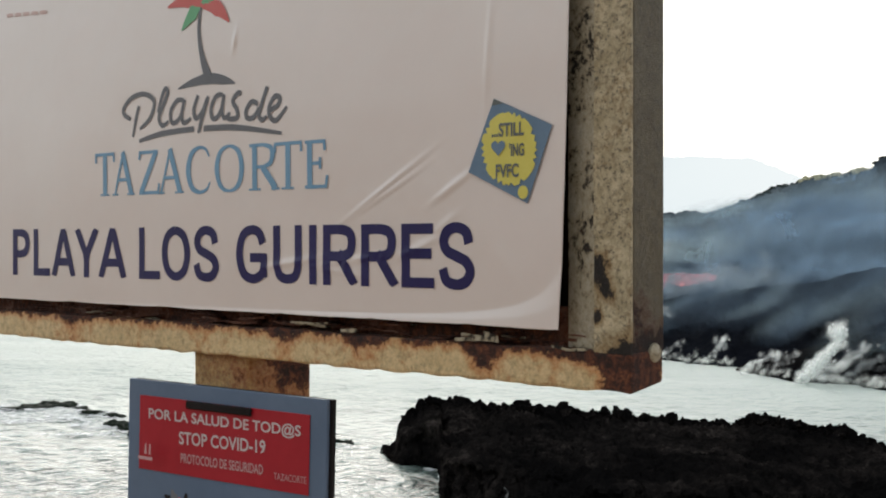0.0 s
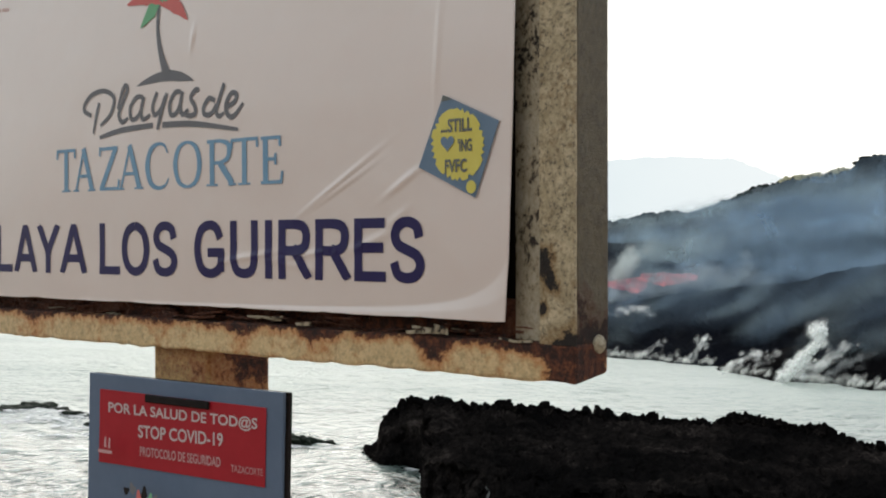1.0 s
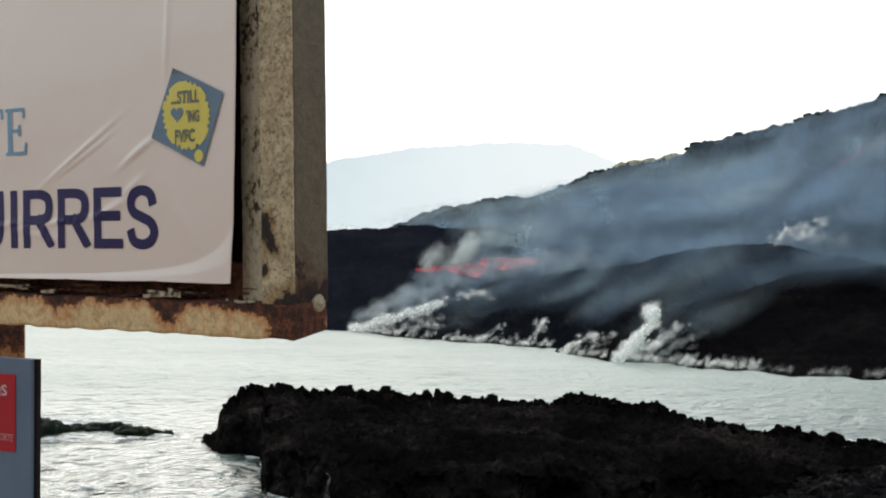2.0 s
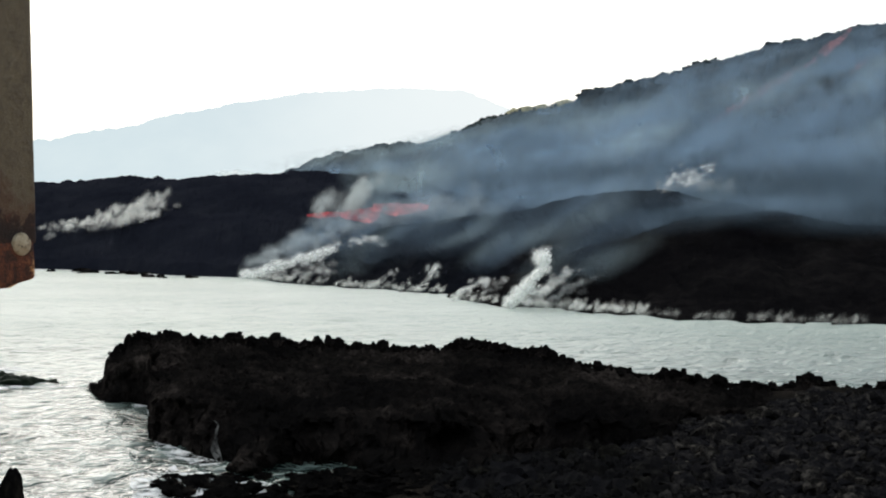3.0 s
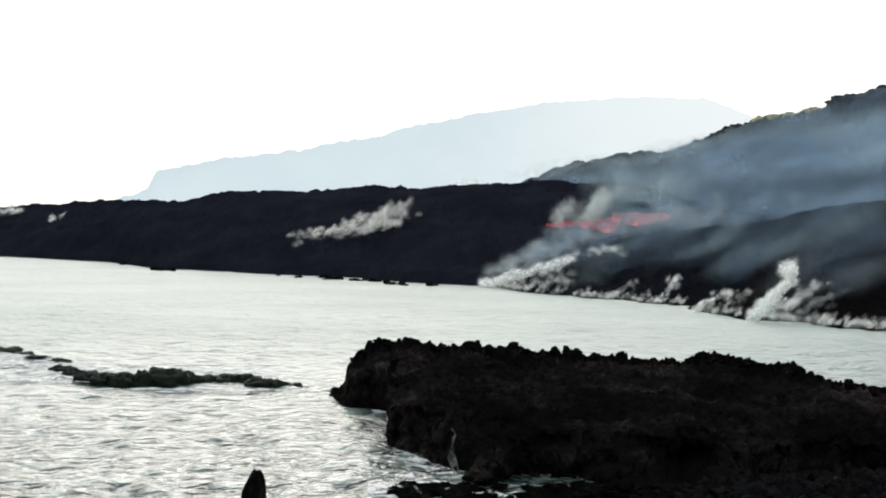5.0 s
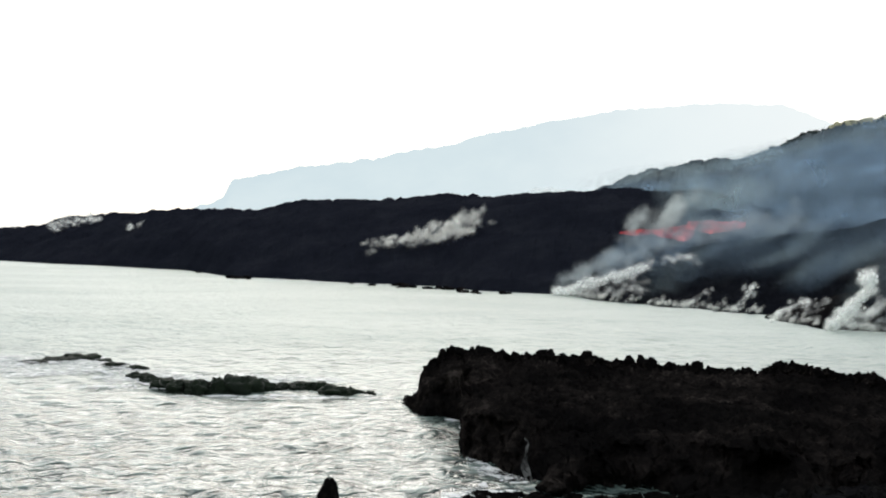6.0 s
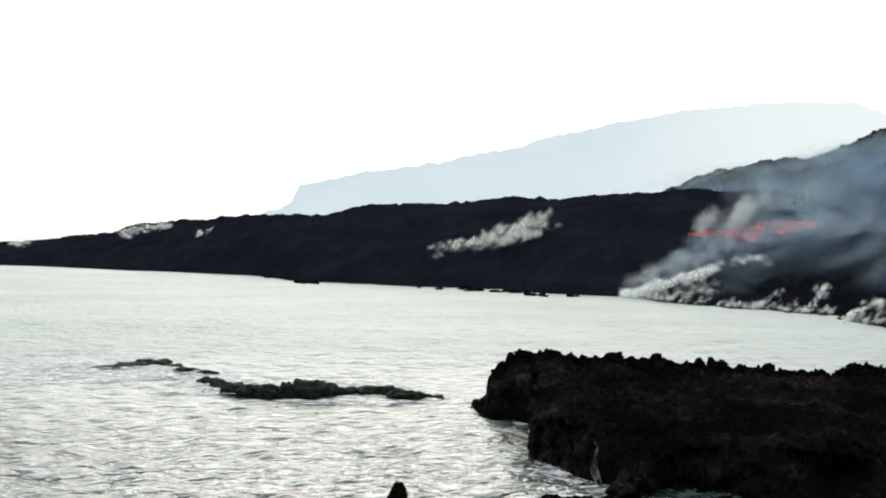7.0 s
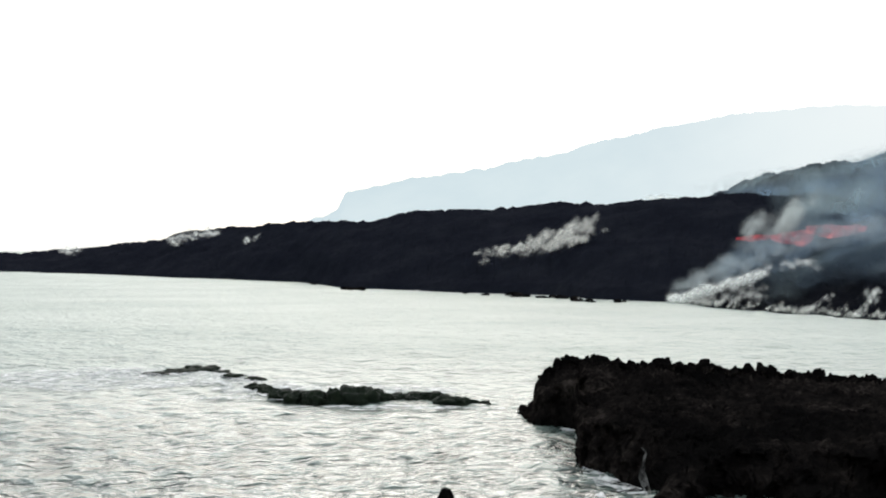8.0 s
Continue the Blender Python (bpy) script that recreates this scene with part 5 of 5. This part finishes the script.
# loose rags of smoke and haze over the whole slope
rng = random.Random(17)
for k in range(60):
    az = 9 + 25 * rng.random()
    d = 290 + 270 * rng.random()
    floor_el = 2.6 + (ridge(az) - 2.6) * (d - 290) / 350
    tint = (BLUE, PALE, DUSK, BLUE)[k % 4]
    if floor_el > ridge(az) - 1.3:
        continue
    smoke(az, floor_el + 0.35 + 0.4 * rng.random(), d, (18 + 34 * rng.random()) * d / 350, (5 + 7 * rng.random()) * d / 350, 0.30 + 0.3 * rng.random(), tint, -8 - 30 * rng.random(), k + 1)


# thin wisps clinging to the furrows of the new flow and the fan
def wisps(count, az0, az1, shore, crest, top, seed):
    rng = random.Random(seed)
    for k in range(count):
        az, v = az0 + (az1 - az0) * rng.random(), 0.25 + 0.7 * rng.random()
        d = shore(az) + (crest(az) - shore(az)) * v - 2
        z = -1.2 + (top(az) + 1.2) * face_new(v) + 1.2
        smoke(az, math.degrees(math.atan((z - 7) / d)), d, 9 + 10 * rng.random(), 2.4 + 2.4 * rng.random(), 0.07 + 0.12 * rng.random(), (BLUE, PALE)[k % 2], -18 - 26 * rng.random(), k)


wisps(26, 8.5, 24, shore_new, crest_new, top_new, 5)
wisps(4, 14.5, 20, shore_fan, crest_fan, top_fan, 6)


def vapour_mesh(name, balls, density, tint, label, stretch=0.6):
    """Many soft billows, flattened along y; "body" fades each to nothing at its outline seen along y, from the camera's
    side. balls: centre, radius, stretch direction.
    """
    base = bmesh.new()
    bmesh.ops.create_icosphere(base, subdivisions=3, radius=1)
    bv = np.array([v.co[:] for v in base.verts])
    bf = [tuple(v.index for v in f.verts) for f in base.faces]
    base.free()
    rim = np.clip(1 - bv[:, 0] ** 2 - bv[:, 2] ** 2, 0, 1) ** 1.5
    centre = sum((p for p, r, s in balls), Vector()) / len(balls)
    verts, faces, body = [], [], []
    for p, r, s in balls:
        q = p - centre
        wob = np.array([1 + 0.5 * noise.noise(Vector(v) * 1.3 + q * 1.7) + 0.3 * noise.noise(Vector(v) * 3.1 + q) for v in bv])[:, None]
        shape = bv * wob * r * np.array((1, 0.6, 1))
        along = np.array(s)
        shape = shape + np.outer(shape @ along, along) * stretch
        o = len(verts)
        verts += (shape + np.array(q)).tolist()
        faces += [tuple(a + o for a in f) for f in bf]
        body += rim.tolist()
    me = bpy.data.meshes.new(name)
    me.from_pydata(verts, [], faces)
    me.materials.append(STEAM)
    me.attributes.new("body", "FLOAT", "POINT").data.foreach_set("value", body)
    me.polygons.foreach_set("use_smooth", [True] * len(me.polygons))
    ob = tagged(new(name, me), label, "steam", "steam plumes on the lava", "stuff")
    ob.location = centre
    ob.color = (*tint, density)
    return ob


DRIFT = Vector((0.75, 0.1, 0.65)).normalized()


def steam(path, r0, r1, count, spread, density=0.5, seed=0, tint=(0.92, 0.93, 0.90), label="white steam billowing up the lava slope"):
    """A plume along points given as (bearing, elevation, distance)."""
    rng = random.Random(seed)
    line = [aloft(*p) for p in path]
    balls = []
    for k in range(count):
        t = rng.random() * (len(line) - 1)
        i = min(int(t), len(line) - 2)
        r = (r0 + (r1 - r0) * t / (len(line) - 1)) * (0.40 + 0.9 * rng.random() ** 1.6)
        p = line[i].lerp(line[i + 1], t - i) + Vector((rng.gauss(0, 1), rng.gauss(0, 1), rng.gauss(0, 0.8))) * spread * (r0 + r1) * 0.5
        balls.append((p, r, (line[i + 1] - line[i]).normalized()))
    return vapour_mesh("steam_plume", balls, density, tint, label)


def steam_jets(az0, az1, shore, count, reach, density, seed, label="small white steam jets along the waterline"):
    """Short slanting jets in loose bunches where the hot lava touches the sea."""
    rng = random.Random(seed)
    balls = []
    for k in range(count):
        az = az0 + (az1 - az0) * rng.random()
        if noise.noise(Vector((az * 0.9, seed, 0))) < -0.3:
            continue
        rise = rng.random()
        foot = polar(az, shore(az) + 1.0 + 1.2 * rise, 0.30 + 0.35 * rise)
        height = reach * (0.2 + rng.random() ** 2.5)
        lean = (DRIFT + Vector((rng.gauss(0, 0.12), 0, rng.gauss(0, 0.12)))).normalized()
        for t in np.linspace(0, 1, 5):
            balls.append((foot + lean * height * t + Vector((rng.gauss(0, 0.12), rng.gauss(0, 0.2), rng.gauss(0, 0.08))), (0.10 + 0.10 * t) * (0.5 + 0.9 * rng.random()), lean))
    return vapour_mesh("steam_jets", balls, density, (0.92, 0.92, 0.88), label, 0.8)


WHITE_STEAM, THIN_STEAM = (0.96, 0.97, 0.95), (0.80, 0.85, 0.86)
# the long plume on the flow's nose
steam([(3.75, -2.10, 187), (4.7, -1.85, 181), (6.0, -1.42, 177), (7.4, -0.95, 176)], 0.80, 0.60, 130, 0.46, 0.72, 1, WHITE_STEAM)
steam([(7.2, -0.95, 176), (8.2, -0.55, 177), (9.0, -0.45, 178), (9.8, -0.45, 179)], 0.38, 0.42, 50, 0.9, 0.26, 41, WHITE_STEAM)
steam([(4.4, -1.5, 184), (5.8, -0.9, 182), (7.2, -0.2, 184), (8.4, 0.3, 188)], 1.0, 1.3, 70, 0.8, 0.15, 31, (0.70, 0.77, 0.80), "thin bluish steam drifting above the plume")
steam([(4.6, -2.1, 178), (6.2, -1.9, 168), (7.6, -1.75, 163)], 0.42, 0.5, 70, 1.2, 0.15, 21, WHITE_STEAM)
# the upright plume on the fan
for k, (p, q, size) in enumerate((((15.15, -3.2), (15.65, -2.85), 0.42), ((15.6, -2.85), (16.0, -2.4), 0.50), ((16.05, -2.45), (16.4, -1.95), 0.46), ((16.4, -1.95), (16.65, -1.6), 0.36), ((16.65, -1.35), (16.8, -1.05), 0.52))):
    steam([(*p, 119.8), (*q, 120.4)], size, size, 26, 0.50, 0.75, 200 + k, WHITE_STEAM)
steam([(16.0, -3.1, 119), (16.9, -2.4, 120), (17.9, -1.6, 121)], 0.34, 0.38, 70, 0.8, 0.26, 22, WHITE_STEAM)
steam([(16.8, -3.1, 119), (17.8, -2.5, 120), (18.8, -1.9, 121)], 0.26, 0.34, 40, 0.9, 0.10, 23, THIN_STEAM)
# thinner jets between them
steam([(11.3, -2.55, 144), (11.8, -2.1, 144), (12.1, -1.5, 145)], 0.28, 0.30, 40, 0.8, 0.36, 3, WHITE_STEAM)
steam([(12.8, -2.95, 130), (13.4, -2.55, 131), (14.4, -2.0, 132)], 0.30, 0.34, 50, 0.8, 0.34, 4, WHITE_STEAM)
steam([(13.6, -3.0, 128), (14.4, -2.5, 129), (15.3, -2.0, 130)], 0.2, 0.26, 30, 0.9, 0.18, 24, WHITE_STEAM)
steam([(9.0, -2.6, 156), (9.8, -2.15, 157), (10.4, -1.7, 158)], 0.24, 0.28, 34, 0.9, 0.18, 25, WHITE_STEAM)
steam_jets(4.0, 12.3, shore_new, 120, 1.2, 0.20, 5)
steam_jets(12.8, 21.0, shore_fan, 120, 0.7, 0.20, 6)
steam_jets(20.5, 33.0, shore_fan, 130, 0.18, 0.05, 16)
FUMES = "grey-white fumes rising from the lava delta"
steam([(-4.5, -0.20, 229), (-3.1, 0.01, 229), (-1.9, 0.19, 229), (-0.6, 0.36, 230), (0.7, 0.60, 231)], 0.45, 0.75, 130, 1.1, 0.22, 7, (0.86, 0.86, 0.82), FUMES)
for k, (az, el, height, size) in enumerate(((-3.95, 0.05, 0.42, 0.50), (-3.45, 0.15, 0.30, 0.45), (-2.85, 0.25, 0.50, 0.60), (-2.35, 0.35, 0.62, 0.70), (-1.75, 0.42, 0.50, 0.70), (-1.2, 0.50, 0.80, 0.80), (-0.7, 0.62, 0.85, 0.85))):
    az, el = 1.06 * az + 0.65, el - 0.16
    steam([(az, el, 228), (az + 0.18, el + height * 0.6, 228), (az + 0.45, el + height, 229)], size * 0.8, size, 26, 0.75, 0.36, 60 + k, (0.90, 0.90, 0.86), FUMES)
steam([(0.2, 0.75, 250), (1.4, 1.05, 253), (2.6, 1.2, 256)], 0.8, 1.1, 26, 0.8, 0.10, 47, (0.72, 0.74, 0.74), FUMES)
# over the crest and the glowing lava
steam([(21.7, 1.9, 176), (22.2, 2.35, 176), (22.5, 2.6, 176)], 0.42, 0.30, 44, 1.5, 0.27, 8, WHITE_STEAM, "white steam puff above the lava crest")
steam([(22.6, 2.1, 176), (23.1, 2.45, 176), (23.7, 2.75, 176)], 0.46, 0.30, 48, 1.5, 0.27, 18, WHITE_STEAM, "white steam puff above the lava crest")
steam([(22.0, 1.9, 176), (23.5, 2.1, 176), (24.6, 2.1, 176)], 0.6, 0.8, 30, 0.6, 0.10, 28, THIN_STEAM, "white steam puff above the lava crest")
HAZE = "grey smoke rising over glowing lava"
steam([(8.2, 0.9, 206), (8.6, 1.3, 206), (8.9, 1.7, 207), (9.2, 2.0, 208)], 1.2, 1.3, 60, 0.6, 0.20, 9, (0.74, 0.79, 0.78), HAZE)
steam([(6.9, 0.6, 205), (7.1, 1.1, 205), (7.4, 1.5, 206)], 0.9, 1.0, 36, 0.6, 0.15, 19, (0.70, 0.75, 0.75), HAZE)
steam([(8.8, 0.5, 203), (10.4, 0.7, 203), (12.2, 1.0, 204), (14.0, 1.3, 206)], 1.2, 1.8, 60, 0.7, 0.14, 29, (0.56, 0.64, 0.68), HAZE)
steam([(6.6, 0.2, 204), (8.4, 0.3, 203), (10.0, 0.45, 202)], 0.9, 1.1, 50, 0.7, 0.13, 39, (0.55, 0.64, 0.70), HAZE)
EDGE = "white steam on the delta's edge"
steam([(-17.8, 0.45, 385), (-16.6, 0.62, 382), (-15.6, 0.75, 375)], 0.8, 0.9, 60, 1.0, 0.40, 10, WHITE_STEAM, EDGE)
steam([(-14.5, 0.40, 345), (-13.9, 0.5, 342)], 0.7, 0.8, 26, 0.9, 0.40, 11, WHITE_STEAM, EDGE)
steam([(-22.0, -0.10, 450), (-21.2, 0.02, 446)], 0.8, 0.8, 26, 0.9, 0.36, 12, WHITE_STEAM, EDGE)


# ---- glowing lava ----
def lava_ribbon(label, path, width, seed, ragged=0.6):
    """A ragged glowing stream along points given as (bearing, elevation, distance)."""
    rng = random.Random(seed)
    line = [aloft(*p) for p in path]
    bm = bmesh.new()
    last = None
    for i in range(len(line) - 1):
        for t in np.linspace(0, 1, 14)[: 13 if i < len(line) - 2 else 14]:
            p = line[i].lerp(line[i + 1], t)
            p.z += ragged * width * noise.noise(p * 0.12 + Vector((seed, 0, 0)))
            s = (i + t) / (len(line) - 1)
            side = Vector((0.15, 0.25, 1)) * width * (0.75 + 0.5 * noise.noise(p * 0.35 + Vector((0, seed, 0)))) * math.sin(math.pi * (0.06 + 0.88 * s)) ** 0.6
            row = [bm.verts.new(p + side * k + Vector((0, 0.5 * abs(k), 0.06 * width * rng.random()))) for k in (-0.5, 0.0, 0.5)]
            if last:
                for k in (0, 1):
                    bm.faces.new((last[k], last[k + 1], row[k + 1], row[k]))
            last = row
    return tagged(new("lava_stream", mesh_of(bm, "lava_stream", HAZED_LAVA if line[0].y > 400 else LAVA)), label, "lava", "glowing lava streams")


UPPER = "glowing red lava breaking through the upper delta"
lava_ribbon(UPPER, [(6.46, 0.58, 209), (7.3, 0.60, 208.5), (8.1, 0.66, 208)], 1.3, 1)
lava_ribbon(UPPER, [(7.9, 0.68, 207), (8.8, 0.86, 207), (9.6, 0.92, 207)], 3.2, 4)
lava_ribbon(UPPER, [(9.3, 0.92, 209), (10.4, 0.88, 209), (11.7, 0.94, 210)], 2.2, 5)
CHANNEL = "dull red lava channel running down the hillside"
lava_ribbon(CHANNEL, [(29.3, 8.4, 604), (28.4, 7.7, 585), (27.74, 7.15, 562)], 6.0, 2, 0.3)
lava_ribbon(CHANNEL, [(27.74, 7.1, 558), (26.4, 6.4, 515), (25.04, 5.55, 488), (23.66, 4.64, 452)], 4.6, 6, 0.3)
lava_ribbon("dull red lava patch on the hillside", [(29.95, 7.25, 545), (29.3, 6.65, 520)], 3.0, 3, 0.3)

# scrub and sheds along the hillside's skyline
verts, faces = [], []
rng = random.Random(8)
tuft = bmesh.new()
bmesh.ops.create_icosphere(tuft, subdivisions=2, radius=1)
tv = np.array([v.co[:] for v in tuft.verts])
tf = [tuple(v.index for v in f.verts) for f in tuft.faces]
tuft.free()
slope = np.array([v.co[:] for v in bpy.data.objects["hillside"].data.vertices]).reshape(70, 480, 3)
for k in range(130):
    az = 12.0 + 20 * rng.random() if k < 30 else rng.choice((13.4, 14.2, 17.2, 18.3, 22.6, 26.5)) + rng.gauss(0, 0.35)
    column = slope[:, min(479, int((az - 3.0) / 43 * 479))]
    crest = column[np.argmax((column[:, 2] - 7) / np.hypot(column[:, 0], column[:, 1]))]
    size = 0.6 + 1.0 * rng.random() ** 2
    q = Vector(crest) + Vector((1.2 * rng.gauss(0, 0.6), -1.0, -0.1 * size - 0.4))
    wob = np.array([1 + 0.6 * noise.noise(Vector(v) * 2 + q) for v in tv])[:, None]
    o = len(verts)
    verts += (tv * wob * size * np.array((1.5, 1.0, 0.7)) + np.array(q)).tolist()
    faces += [tuple(i + o for i in f) for f in tf]
# a pale straw-coloured terrace on the crest
bm = bmesh.new()
last = None
for az in np.linspace(14.9, 17.7, 40):
    column = slope[:, min(479, int((az - 3.0) / 43 * 479))]
    c = Vector(column[np.argmax((column[:, 2] - 7) / np.hypot(column[:, 0], column[:, 1]))])
    thick = 2.6 * math.sin(math.pi * (az - 14.7) / 3.2) ** 0.7 + 0.3 * noise.noise(c * 0.4)
    pair = [bm.verts.new(c + Vector((0, -7, 0.6 - thick))), bm.verts.new(c + Vector((0, -3.0, 1.1))), bm.verts.new(c + Vector((0, 3, -0.6)))]
    if last:
        for k in (0, 1):
            bm.faces.new((last[k], pair[k], pair[k + 1], last[k + 1]))
    last = pair
tagged(new("terrace", mesh_of(bm, "terrace", STRAW)), "pale straw-coloured terrace on the hillside crest", "field", kind="stuff")

me = bpy.data.meshes.new("scrub")
me.from_pydata(verts, [], faces)
me.materials.append(WEEDY)
tagged(new("scrub", me), "dark scrub and small trees along the hillside crest", "scrub", kind="stuff")
